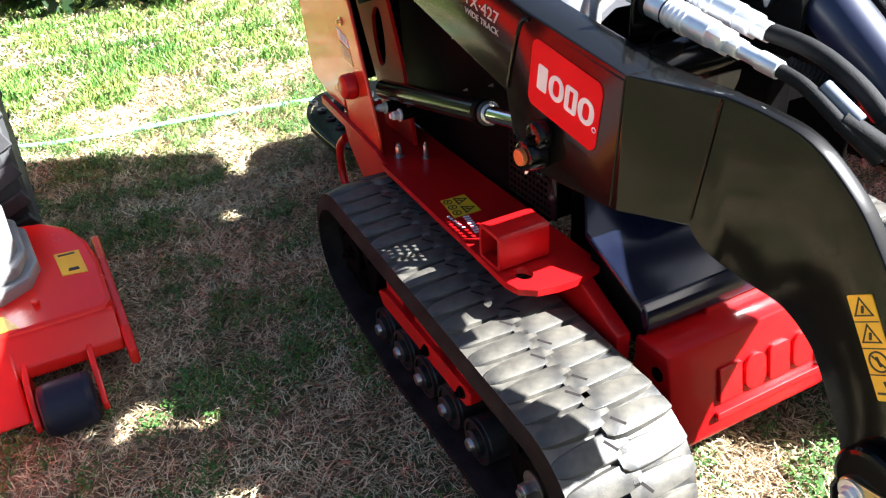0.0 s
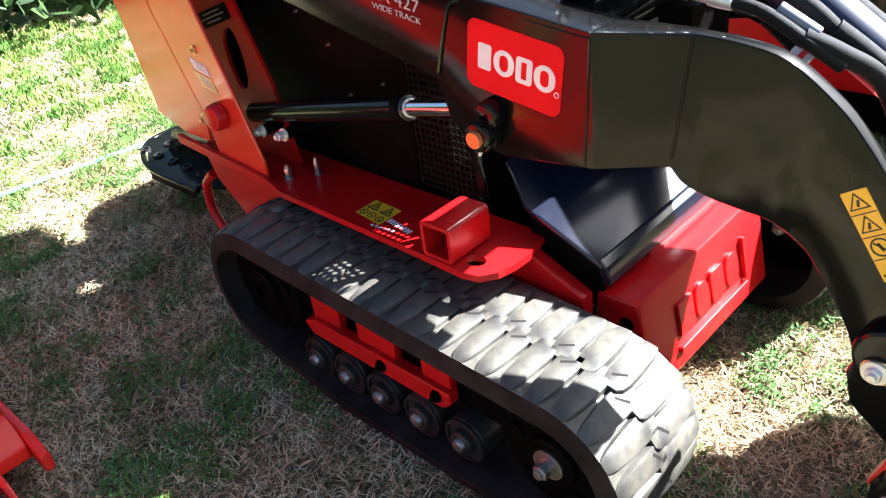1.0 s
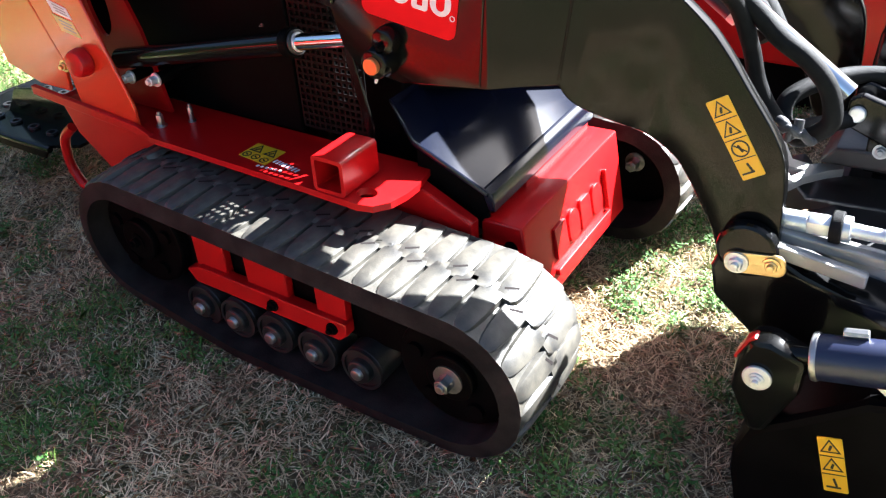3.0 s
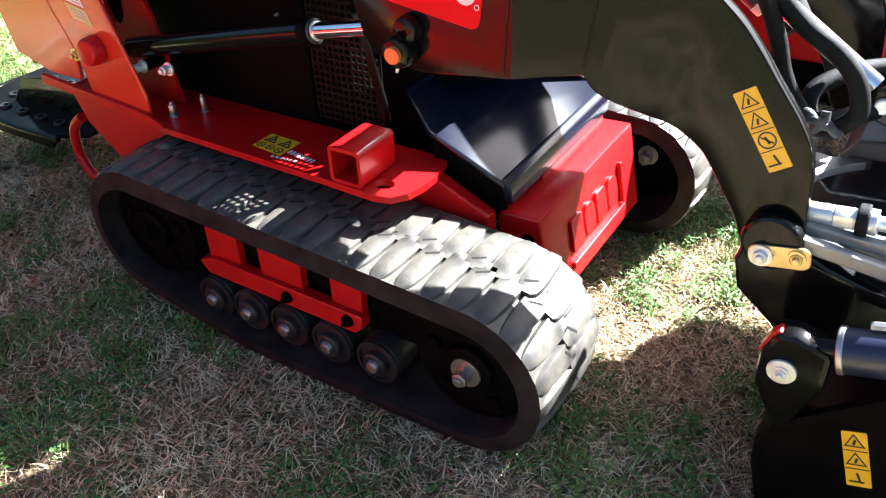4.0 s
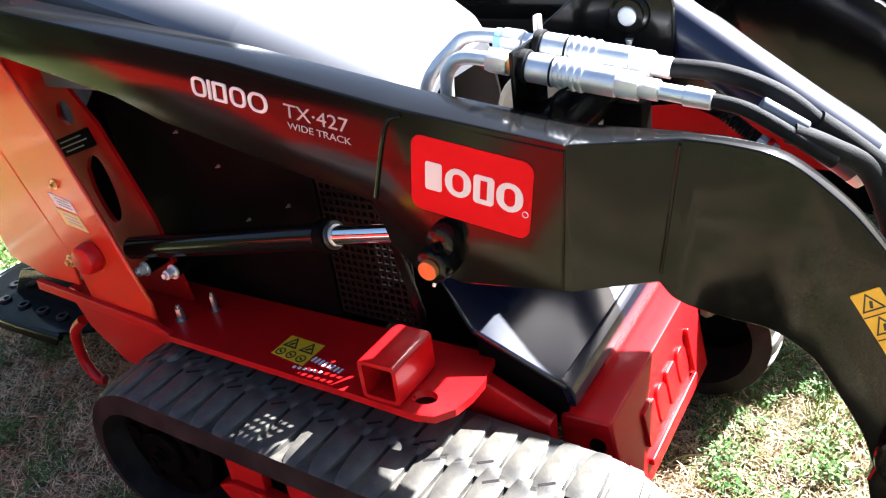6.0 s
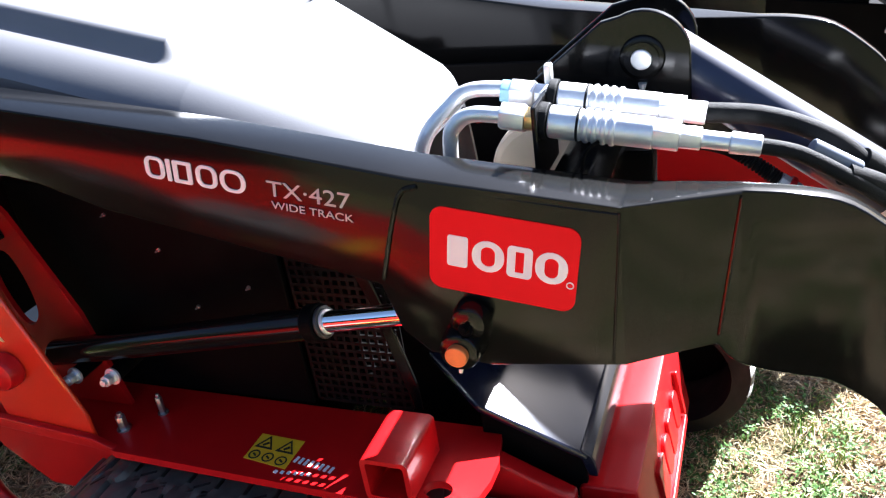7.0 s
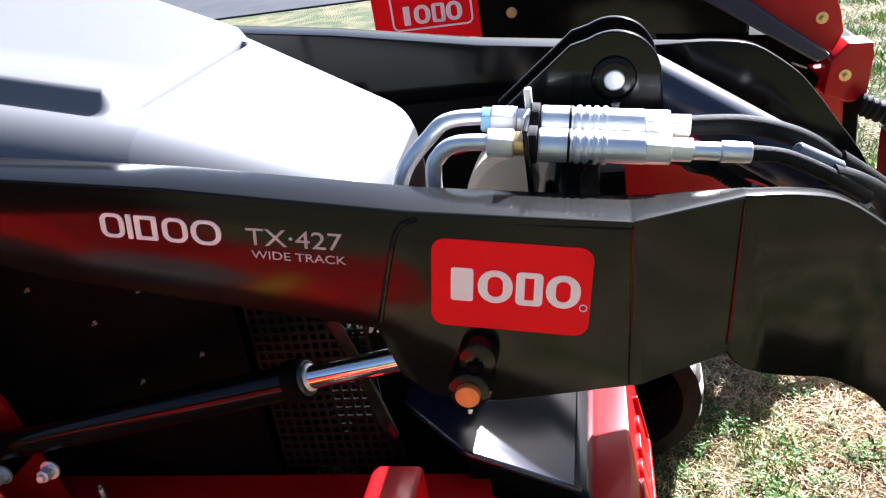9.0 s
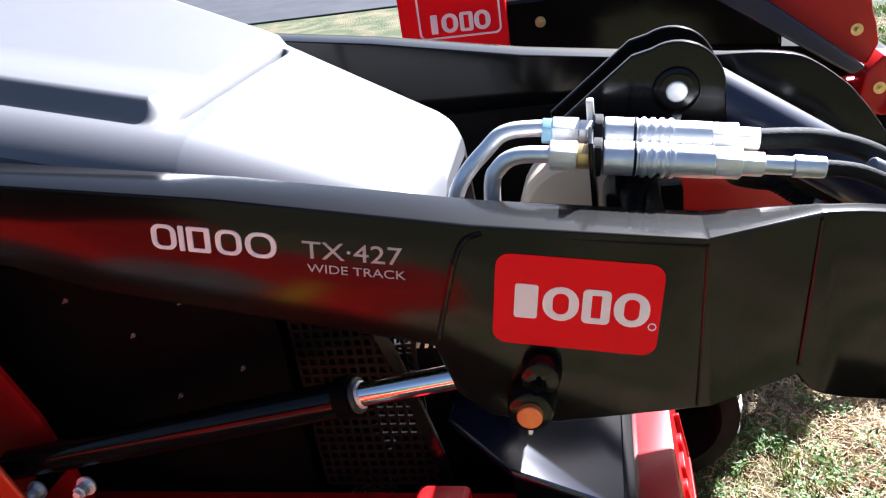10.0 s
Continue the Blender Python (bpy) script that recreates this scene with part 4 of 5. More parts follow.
for a, b, r in (((0.350, 0.178, 0.592), (0.372, 0.182, 0.576), 0.0075), ((0.356, 0.172, 0.583), (0.386, 0.180, 0.583), 0.006), ((0.366, 0.175, 0.570), (0.376, 0.180, 0.598), 0.0065), ((0.376, 0.180, 0.577), (0.398, 0.186, 0.570), 0.006)):
    a, b = Vector(a), Vector(b)
    part("bundle_tie", hose([a, a.lerp(b, 0.35) + Vector((0, -0.006, 0.005)), a.lerp(b, 0.7) + Vector((0.003, -0.003, -0.004)), b], r, 14, 10), STRAP, loader, "crumpled grey strap round the hoses")
# unseen block, added and notched to shape the sun patches on deck and cover
part("sun_blocker", prism([(-0.13, 0.24), (0.0, 0.24), (0.0, 0.285), (-0.066, 0.285), (-0.076, 0.30), (-0.076, 0.46), (-0.13, 0.46)], 0.672, 0.775, "z", 0.004), DARK, loader, "unseen added block that shapes sunlight on deck and cover")
part("hose_sleeve", rod((0.165, 0.126, 0.828), (0.210, 0.135, 0.800), 0.0085, sides=20, bevel=0.002), material("sleeve_grey", (0.16, 0.18, 0.23), 0.5), loader, "grey-blue hose sleeve")
part("conduit", hose([(0.055, 0.20, 0.805), (0.078, 0.235, 0.785), (0.095, 0.252, 0.770), (0.125, 0.252, 0.748), (0.146, 0.250, 0.733)], 0.0085, 12, 16, ribs=0.14), HOSE, loader, "ribbed black conduit")
part("conduit_plug", rod((0.140, 0.250, 0.737), (0.162, 0.249, 0.722), 0.0105, sides=8, bevel=0.002), ZINC, loader, "bright plug on the conduit's end")
part("plug_ring", rod((0.149, 0.2495, 0.731), (0.155, 0.2495, 0.727), 0.0125, sides=16, bevel=0.001), RED, loader)

# ---- front attachment on the arms ----
attachment = thing("loader_attachment", "black hydraulic attachment pinned to the arms, resting on the lawn", "attachment")
bm = prism([(0.322, 0.43), (0.335, 0.475), (0.365, 0.495), (0.39, 0.487), (0.439, 0.463), (0.492, 0.448), (0.74, 0.42), (0.74, 0.33), (0.395, 0.328), (0.385, 0.341), (0.332, 0.385)], 0.036, 0.09, bevel=0.0)
for v in bm.verts:
    if v.co.x > 0.38 and v.co.z > 0.4:
        v.co.z += 0.16 * (v.co.y - 0.09)
hub = part("hitch_casting", bevelled(bm, 0.006), BLACK, attachment)
part("hitch_casting", prism([(0.390, 0.43), (0.394, 0.47), (0.41, 0.48), (0.44, 0.462), (0.70, 0.50), (0.70, 0.33), (0.41, 0.328), (0.395, 0.36)], 0.60, 0.66, bevel=0.008),
     BLACK, attachment)
# the ribs' pale colour stands in for the glare along their tops
for rib, y0 in (([(0.385, 0.478), (0.385, 0.494), (0.53, 0.489), (0.53, 0.473)], 0.062), ([(0.375, 0.470), (0.375, 0.490), (0.51, 0.474), (0.51, 0.455)], 0.037)):
    part("casting_rib", prism(rib, y0, y0 + 0.016, bevel=0.003), WORN_GLARE, hub, "rib with sun glare put into its pale colour")
part("hitch_hub", rod((0.365, 0.05, 0.472), (0.365, 0.028, 0.472), 0.040, sides=36, bevel=0.006), BLACK, hub)
part("lock_plate", prism(rounded(0.379, 0.459, 0.078, 0.032, 0.012, 10), 0.024, 0.0285, bevel=0.001), BRASS, hub, "yellow zinc lock plate")
part("lock_bolt", bolt((0.357, 0.024, 0.456), (0, -1, 0), 0.010, 0.009, 0.0155), ZINC, hub)
part("lock_bolt", bolt((0.400, 0.024, 0.464), (0, -1, 0), 0.009, 0.005, 0.012), BRASS, hub)
part("mount_plate", prism([(0.40, 0.30), (0.405, 0.43), (0.44, 0.45), (0.70, 0.47), (0.70, 0.30)], 0.12, 0.59, bevel=0.004), SATIN, attachment)
# pale again, to paint the glare on this rib
bm = prism([(0.415, 0.445), (0.415, 0.475), (0.70, 0.463), (0.70, 0.43)], 0.09, 0.118, bevel=0)
for v in bm.verts:
    v.co.z += 0.28 * (v.co.y - 0.118)
part("mount_rib", bevelled(bm, 0.003), WORN_GLARE, attachment, "rib with sun glare put into its pale colour")
bm = plate([(0.316, 0.304), (0.335, 0.31), (0.355, 0.273), (0.368, 0.252), (0.392, 0.262), (0.432, 0.306), (0.436, 0.290), (0.418, 0.268), (0.393, 0.229), (0.376, 0.190), (0.361, 0.165), (0.330, 0.165)],
           [[(0.366, 0.228), (0.389, 0.243), (0.375, 0.213)]], -0.014, 0.0, "z")
for v in bm.verts:
    v.co.z += 0.49 - 0.37 * (v.co.x - 0.385) + 0.14 * (v.co.y - 0.2)
part("hitch_arm", bevelled(bm, 0.002), WORN_GLARE, attachment, "worn bare steel hitch arm")
part("mount_frame", prism([(0.352, 0.43), (0.358, 0.47), (0.375, 0.478), (0.40, 0.452), (0.56, 0.462), (0.56, 0.45), (0.40, 0.43), (0.375, 0.40)], 0.24, 0.33, bevel=0.004), SATIN, attachment)
part("mount_frame", prism([(0.40, 0.50), (0.42, 0.53), (0.70, 0.55), (0.70, 0.51)], 0.26, 0.40, bevel=0.005), SATIN, attachment)
for y in (0.238, 0.286):
    part("tilt_lug", prism([(0.424, 0.575), (0.424, 0.612), (0.44, 0.622), (0.50, 0.605), (0.53, 0.55), (0.50, 0.545)], y, y + 0.013, bevel=0.003), BLACK, attachment)
part("lug_pin", rod((0.438, 0.230, 0.595), (0.438, 0.305, 0.595), 0.011, sides=20, bevel=0.002), ZINC, attachment)
part("mount_post", prism([(0.53, 0.45), (0.545, 0.58), (0.60, 0.60), (0.62, 0.45)], 0.14, 0.22, bevel=0.005), SATIN, attachment)
part("hitch_frame", prism([(0.47, 0.44), (0.475, 0.64), (0.50, 0.66), (0.56, 0.65), (0.58, 0.44)], 0.34, 0.57, bevel=0.006), BLACK, attachment)
part("hitch_upright", prism([(0.425, 0.44), (0.43, 0.655), (0.45, 0.67), (0.469, 0.665), (0.469, 0.44)], 0.40, 0.66, bevel=0.006), BLACK, attachment)
part("mount_bracket", prism([(0.46, 0.50), (0.455, 0.575), (0.50, 0.60), (0.56, 0.58), (0.56, 0.50)], 0.262, 0.275, bevel=0.003), BLACK, attachment)
part("mount_bolt", bolt((0.477, 0.262, 0.535), (0, -1, 0.2), 0.0075, 0.008, 0.0105), STEEL, attachment)
fit_line = part("port_fitting", rod((0.380, 0.085, 0.500), (0.425, 0.085, 0.503), 0.0135, sides=20, bevel=0.002), ZINC, attachment, "bright hydraulic port fitting")
part("fitting_nut", rod((0.425, 0.085, 0.503), (0.452, 0.085, 0.505), 0.016, sides=6, bevel=0.001), ZINC, fit_line)
part("fitting_ring", rod((0.452, 0.085, 0.505), (0.466, 0.085, 0.506), 0.022, sides=24, bevel=0.002), HOSE, fit_line)
part("fitting_nut", rod((0.466, 0.085, 0.506), (0.476, 0.085, 0.507), 0.017, sides=24, bevel=0.001), ZINC, fit_line)
part("fitting_pipe", hose([(0.474, 0.085, 0.507), (0.51, 0.085, 0.508), (0.54, 0.085, 0.515), (0.555, 0.085, 0.54), (0.57, 0.085, 0.60)], 0.0095, 18), ZINC, fit_line)
link = part("side_link", prism([(0.392, 0.32), (0.392, 0.375), (0.405, 0.405), (0.43, 0.41), (0.475, 0.395), (0.475, 0.34), (0.445, 0.26), (0.425, 0.255)], -0.062, -0.02, bevel=0.008), BLACK, attachment)
part("link_washer", rod((0.423, -0.062, 0.353), (0.423, -0.068, 0.353), 0.0185, sides=28, bevel=0.002), ZINC, link, "bright zinc washer and bolt")
part("link_bolt", bolt((0.423, -0.068, 0.353), (0, -1, 0), 0.008, 0.006, 0.010), ZINC, link)
part("link_edge", prism([(0.389, 0.370), (0.400, 0.400), (0.409, 0.409), (0.413, 0.407), (0.404, 0.398), (0.394, 0.368)], -0.058, -0.040, bevel=0.001), RED, link)
ram = part("side_cylinder", rod((0.478, -0.045, 0.398), (0.72, -0.045, 0.46), 0.029, sides=36, bevel=0.004), BLUE, attachment, "glossy dark hydraulic side cylinder")
part("cylinder_rod", rod((0.415, -0.045, 0.382), (0.48, -0.045, 0.399), 0.013, sides=24), BLACK, ram)
part("cylinder_port", rod((0.503, -0.035, 0.438), (0.530, -0.035, 0.445), 0.0065, sides=8, bevel=0.001), STEEL, ram)
part("cylinder_collar", rod((0.478, -0.045, 0.398), (0.486, -0.045, 0.400), 0.0305, sides=36, bevel=0.002), STEEL, ram)
part("boom_guard", prism([(0.425, 0.255), (0.41, 0.20), (0.412, 0.158), (0.43, 0.085), (0.46, 0.062), (0.80, 0.062), (0.80, 0.42), (0.55, 0.36), (0.47, 0.29)], -0.055, 0.30, bevel=0.012), DARK, attachment, "black steel guard")
warning_label(0.535, 0.2435, 0.030, 0.092, 17, -0.0555, "ttb", attachment)
part("guard_tab", prism([(0.53, 0.40), (0.56, 0.405), (0.60, 0.38), (0.57, 0.37)], -0.05, -0.02, bevel=0.002), ZINC, attachment)

attachment.matrix_basis = Matrix.Translation((0.51, -0.92, 1.095)) @ Matrix.Scale(1.04, 4) @ Matrix.Translation((-0.51, 0.92, -1.095))

# ---- red mower beside the loader ----
MOWER_RED = material("mower_paint", (0.74, 0.016, 0.009), 0.26, second=(0.66, 0.012, 0.007), scale=5, coat=0.08, spec=0.3, bump=0.02, bump_scale=60)
mower = thing("lawn_mower", "red walk-behind mower with a steel deck and front roller", "mower")
shell = part("deck", prism([(-0.90, -1.95), (-0.90, -0.605), (-0.93, -0.588), (-1.10, -0.588), (-1.22, -0.60), (-1.32, -0.635), (-1.38, -0.69), (-1.40, -0.76), (-1.40, -1.95)], 0.095, 0.175, "z", 0.012),
             MOWER_RED, mower, "glossy red steel mower deck")
part("deck_front", prism([(-0.91, 0.168), (-0.895, 0.166), (-0.845, 0.125), (-0.84, 0.095), (-0.91, 0.085)], -1.20, -0.592, bevel=0.006), MOWER_RED, shell)
part("deck_rim", prism([(-1.35, 0.115), (-0.86, 0.14), (-0.80, 0.118), (-0.795, 0.08), (-1.35, 0.07)], -0.592, -0.572, bevel=0.006), MOWER_RED, shell)
part("roller_fork", prism([(-0.86, 0.13), (-0.78, 0.125), (-0.715, 0.07), (-0.72, 0.05), (-0.80, 0.06), (-0.86, 0.09)], -0.666, -0.654, bevel=0.003), MOWER_RED, shell)
part("roller_fork", prism([(-0.86, 0.13), (-0.78, 0.125), (-0.715, 0.07), (-0.72, 0.05), (-0.80, 0.06), (-0.86, 0.09)], -0.792, -0.780, bevel=0.003), MOWER_RED, shell)
part("front_roller", rod((-0.745, -0.775, 0.076), (-0.745, -0.672, 0.076), 0.055, sides=36, bevel=0.016), material("roller_rubber", (0.008, 0.010, 0.022), 0.45, second=(0.014, 0.016, 0.03), spec=0.22, bump=0.2), mower, "dark blue-black rubber roller")
part("deck_label", prism([(-1.185, -0.680), (-1.178, -0.625), (-1.065, -0.618), (-1.075, -0.672)], 0.1745, 0.1765, "z", 0), YELLOW, shell, "yellow warning label")
part("label_print", prism([(-1.10, -0.655), (-1.098, -0.635), (-1.085, -0.633), (-1.088, -0.657)], 0.1766, 0.1775, "z", 0), PRINT, shell)
part("label_print", prism([(-1.175, -0.672), (-1.172, -0.635), (-1.165, -0.635), (-1.168, -0.672)], 0.1766, 0.1775, "z", 0), PRINT, shell)
part("deck_knob", rod((-0.985, -0.735, 0.175), (-0.985, -0.735, 0.187), 0.008, sides=16, bevel=0.003), MOWER_RED, shell)
CAST = material("cast_alloy", (0.34, 0.33, 0.32), 0.42, 0.5, second=(0.22, 0.215, 0.21), bump=0.3, spec=0.5)
gear_cover = part("gear_cover", prism([(-1.36, -0.98), (-1.36, -0.79), (-1.31, -0.755), (-1.15, -0.745), (-1.085, -0.765), (-1.055, -0.82), (-1.05, -0.98)], 0.19, 0.295, "z", 0.016), CAST, mower, "grey cast gear cover")
part("cover_flange", prism([(-1.37, -0.99), (-1.37, -0.77), (-1.31, -0.725), (-1.13, -0.712), (-1.06, -0.735), (-1.015, -0.80), (-1.01, -0.99)], 0.172, 0.205, "z", 0.007), CAST, gear_cover)
part("cover_flange", prism([(-1.365, -0.985), (-1.365, -0.78), (-1.31, -0.74), (-1.14, -0.728), (-1.072, -0.75), (-1.034, -0.81), (-1.03, -0.985)], 0.204, 0.232, "z", 0.007), CAST, gear_cover)
part("cover_vent", block(-1.14, -1.085, -0.815, -0.775, 0.293, 0.299, 0.003), DARK, gear_cover)
tyre_y = (-0.86, -0.70)
tyre = part("tyre", rod((-1.66, tyre_y[0], 0.255), (-1.66, tyre_y[1], 0.255), 0.235, sides=48, bevel=0.03), material("tyre_rubber", (0.02, 0.02, 0.02), 0.7, second=(0.035, 0.034, 0.033), bump=0.4), mower, "black rubber drive tyre")
for k in range(40):
    a = 2 * math.pi * k / 40
    edge = 1 if k % 2 else -1
    c = Vector((-1.66 + 0.239 * math.cos(a), -0.78 + 0.037 * edge, 0.255 + 0.239 * math.sin(a)))
    bm = block(-0.021, 0.021, -0.045, 0.045, -0.009, 0.009, 0.004)
    bmesh.ops.transform(bm, matrix=Matrix.Translation(c) @ Matrix.Rotation(-a + math.pi / 2, 4, "Y") @ Matrix.Rotation(0.45 * edge, 4, "Z"), verts=bm.verts)
    part("tread_block", bm, tyre.data.materials[0], tyre)
part("rear_frame", block(-2.1, -1.36, -1.75, -0.92, 0.20, 0.62, 0.03), MOWER_RED, mower)
part("engine", prism([(-2.0, 0.62), (-1.40, 0.62), (-1.36, 0.70), (-1.38, 0.86), (-1.50, 0.93), (-1.95, 0.93)], -1.65, -0.96, bevel=0.03), DARK, mower, "black engine with a shroud")
part("engine_shroud", rod((-1.66, -1.30, 0.92), (-1.66, -1.30, 0.99), 0.22, 0.19, 32, 0.02), DARK, mower)
for y in (-1.62, -1.0):
    part("handle_bar", hose([(-2.05, y, 0.45), (-2.25, y, 0.80), (-2.45, y, 1.05), (-2.62, y, 1.08)], 0.016, 18), DARK, mower)
part("skirt", prism([(-0.90, 0.165), (-0.845, 0.130), (-0.79, 0.075), (-0.765, 0.045), (-0.78, 0.040), (-0.86, 0.08), (-0.91, 0.12)], -1.90, -0.800, bevel=0.005), MOWER_RED, shell)
part("deck_nose", prism([(-0.89, -0.93), (-0.80, -0.93), (-0.70, -1.10), (-0.63, -1.25), (-0.60, -1.50), (-0.66, -1.75), (-0.80, -1.93), (-0.89, -1.94)], 0.07, 0.24, "z", 0.02), MOWER_RED, shell)
part("deck_stripe", prism([(-0.985, -1.19), (-0.915, -1.19), (-0.915, -0.775), (-0.975, -0.80)], 0.1735, 0.1765, "z", 0), YELLOW, shell, "yellow stripe label")

# ---- second machine standing behind ----
other = thing("parked_machine", "red and black machine parked behind the loader", "machine")
other.matrix_basis = Matrix.Translation((-0.017, -0.698, 1.132)) @ Matrix.Scale(1.13, 4) @ Matrix.Translation((0.017, 0.698, -1.132))
part("side_panel", block(-0.75, 0.50, 1.20, 1.24, 0.28, 0.62, 0.01), RED, other)
part("chassis", block(-0.80, 0.55, 1.25, 1.75, 0.148, 0.66, 0.02), DARK, other)
sign = part("maker_sign", block(-0.530, -0.285, 1.185, 1.205, 0.72, 0.95, 0.004), DECAL_RED, other, "red maker's sign with white marks")
part("sign_border", plate(rounded(-0.392, 0.880, 0.188, 0.15, 0.015), [rounded(-0.392, 0.880, 0.180, 0.142, 0.012)], 1.182, 1.186), WHITE, sign)
for dx, w, r, stroke in ((-0.058, 0.015, 0.002, 0), (-0.022, 0.038, 0.018, 0.011), (0.016, 0.030, 0.006, 0.009), (0.052, 0.037, 0.018, 0.011)):
    part("maker_mark", mark(-0.392 + dx, 0.838, w, 0.042, r, -1, stroke, 1.1815, 1.186), WHITE, sign)
part("dark_panel", block(-0.33, 0.30, 1.20, 1.25, 0.66, 0.87, 0.01), BLACK, other)
part("panel_bolt", bolt((-0.213, 1.2, 0.815), (0, -1, 0), 0.007, 0.006, 0.012), BRASS, other)
part("strut", prism([(0.12, 0.855), (0.20, 0.862), (0.448, 0.664), (0.428, 0.650), (0.415, 0.652)], 1.12, 1.15, bevel=0.006), BLUE, other)
part("red_bracket", prism([(0.22, 0.96), (0.40, 0.96), (0.45, 0.86), (0.465, 0.767), (0.473, 0.743), (0.480, 0.70), (0.46, 0.66), (0.40, 0.67), (0.25, 0.82)], 1.16, 1.30, bevel=0.004), RED, other)
part("red_bracket", prism([(0.45, 0.649), (0.483, 0.682), (0.531, 0.679), (0.534, 0.652), (0.524, 0.563), (0.49, 0.553), (0.438, 0.575)], 1.13, 1.20, bevel=0.004), RED, other)
part("bracket_bolt", bolt((0.435, 1.16, 0.734), (0, -1, 0), 0.007, 0.006, 0.0125), BRASS, other)
part("bracket_bolt", bolt((0.478, 1.13, 0.615), (0, -1, 0), 0.007, 0.006, 0.0125), BRASS, other)
part("side_rail", prism([(0.10, 0.73), (0.36, 0.70), (0.44, 0.60), (0.43, 0.55), (0.10, 0.55)], 1.19, 1.198, bevel=0.002), DARK, other)
part("rail_print", prism(rounded(0.345, 0.65, 0.03, 0.012, 0.002, -14), 1.186, 1.191, bevel=0), WHITE, other)
part("rail_print", prism(rounded(0.40, 0.63, 0.035, 0.004, 0.001, -25), 1.186, 1.191, bevel=0), GREY, other)
part("coil_hose", hose([(0.50, 1.1, 0.56), (0.60, 1.1, 0.52), (0.72, 1.1, 0.55), (0.85, 1.1, 0.50)], 0.022, 12, 14, ribs=0.1), HOSE, other)
part("panel_label", prism(rounded(0.02, 0.90, 0.09, 0.05, 0.004, 18), 1.198, 1.2005, bevel=0), YELLOW, other)

# ---- garden hose, path and hedge ----
bm = hose([(-2.9, -1.6, 0.03), (-2.45, -0.95, 0.032), (-2.28, -0.60, 0.03), (-2.2, -0.1, 0.033), (-2.12, 0.35, 0.03), (-2.0, 1.0, 0.032), (-1.9, 1.8, 0.03)], 0.0085, 10, 12)
tagged(finish("garden_hose", bm, material("hose_teal", (0.30, 0.62, 0.58), 0.4, second=(0.36, 0.66, 0.62))), "pale teal garden hose lying on the grass", "hose")
bm = block(-40, 8.0, 7.7, 40.0, -0.2, GROUND_Z + 0.02, 0.01)
tagged(finish("pavement", bm, material("asphalt", (0.040, 0.043, 0.050), 0.95, second=(0.060, 0.062, 0.068), scale=3, bump=0.4, bump_scale=80, spec=0.12)), "grey asphalt drive beyond the lawn", "drive", kind="structure")

# ---- hedge at the end of the lawn ----
def hedge():
    rng = np.random.default_rng(7)
    n = 26000
    x, y, h = rng.uniform(-5.6, -3.95, n), rng.uniform(-7, 2.4, n), rng.uniform(0, 1, n)
    z = 0.05 + h * (1.5 + 0.35 * np.sin(y * 2.1) + 0.25 * np.sin(y * 5.3 + 1))
    x = x + 0.10 * np.sin(y * 3.7) + 0.08 * np.sin(z * 6 + y) + 0.12 * y * (y > 0)
    c = np.stack([x, y, z], 1)
    u = rng.normal(size=(n, 3))
    u /= np.linalg.norm(u, axis=1)[:, None]
    w = np.cross(u, rng.normal(size=(n, 3)))
    w /= np.linalg.norm(w, axis=1)[:, None]
    size = rng.uniform(0.03, 0.08, n)[:, None]
    verts = np.concatenate([c - u * size, c + w * size * 0.5, c + u * size, c - w * size * 0.5]).reshape(4, n, 3).transpose(1, 0, 2).reshape(-1, 3)
    return verts, n


def quads(name, verts, n, mat, sides=4):
    me = bpy.data.meshes.new(name)
    me.vertices.add(len(verts))
    me.vertices.foreach_set("co", np.ascontiguousarray(verts, np.float32).ravel())
    me.loops.add(n * sides)
    me.loops.foreach_set("vertex_index", np.arange(n * sides, dtype=np.int32))
    me.polygons.add(n)
    me.polygons.foreach_set("loop_start", np.arange(0, n * sides, sides, dtype=np.int32))
    me.update(calc_edges=True)
    me.validate()
    me.materials.append(mat)
    return new(name, me)


def blade_material(name, stops, noise_scale, shift):
    """Leaf colours that go from patch to patch over the ground and from blade to blade."""
    m = bpy.data.materials.new(name)
    m.use_nodes = True
    nt = m.node_tree
    b = nt.nodes["Principled BSDF"]
    b.inputs["Roughness"].default_value = 0.6
    b.inputs["Specular IOR Level"].default_value = 0.25
    geo, co = nt.nodes.new("ShaderNodeNewGeometry"), nt.nodes.new("ShaderNodeTexCoord")
    no = nt.nodes.new("ShaderNodeTexNoise")
    no.inputs["Scale"].default_value, no.inputs["Detail"].default_value = noise_scale, 4
    nt.links.new(co.outputs["Object"], no.inputs["Vector"])
    mul = nt.nodes.new("ShaderNodeMath")
    mul.operation = "MULTIPLY_ADD"
    mul.inputs[1].default_value, mul.inputs[2].default_value = 0.42, shift
    nt.links.new(geo.outputs["Random Per Island"], mul.inputs[0])
    add = nt.nodes.new("ShaderNodeMath")
    nt.links.new(mul.outputs[0], add.inputs[0])
    nt.links.new(no.outputs["Fac"], add.inputs[1])
    r = nt.nodes.new("ShaderNodeValToRGB")
    e = r.color_ramp.elements
    for k, (p, c) in enumerate(stops):
        q = e[k] if k < 2 else e.new(p)
        q.position, q.color = p, (*c, 1)
    nt.links.new(add.outputs[0], r.inputs["Fac"])
    nt.links.new(r.outputs["Color"], b.inputs["Base Color"])
    return m


LEAF = blade_material("hedge_leaf", [(0.2, (0.008, 0.02, 0.006)), (0.9, (0.045, 0.085, 0.02)), (0.55, (0.02, 0.045, 0.011))], 2.0, -0.15)
verts, n = hedge()
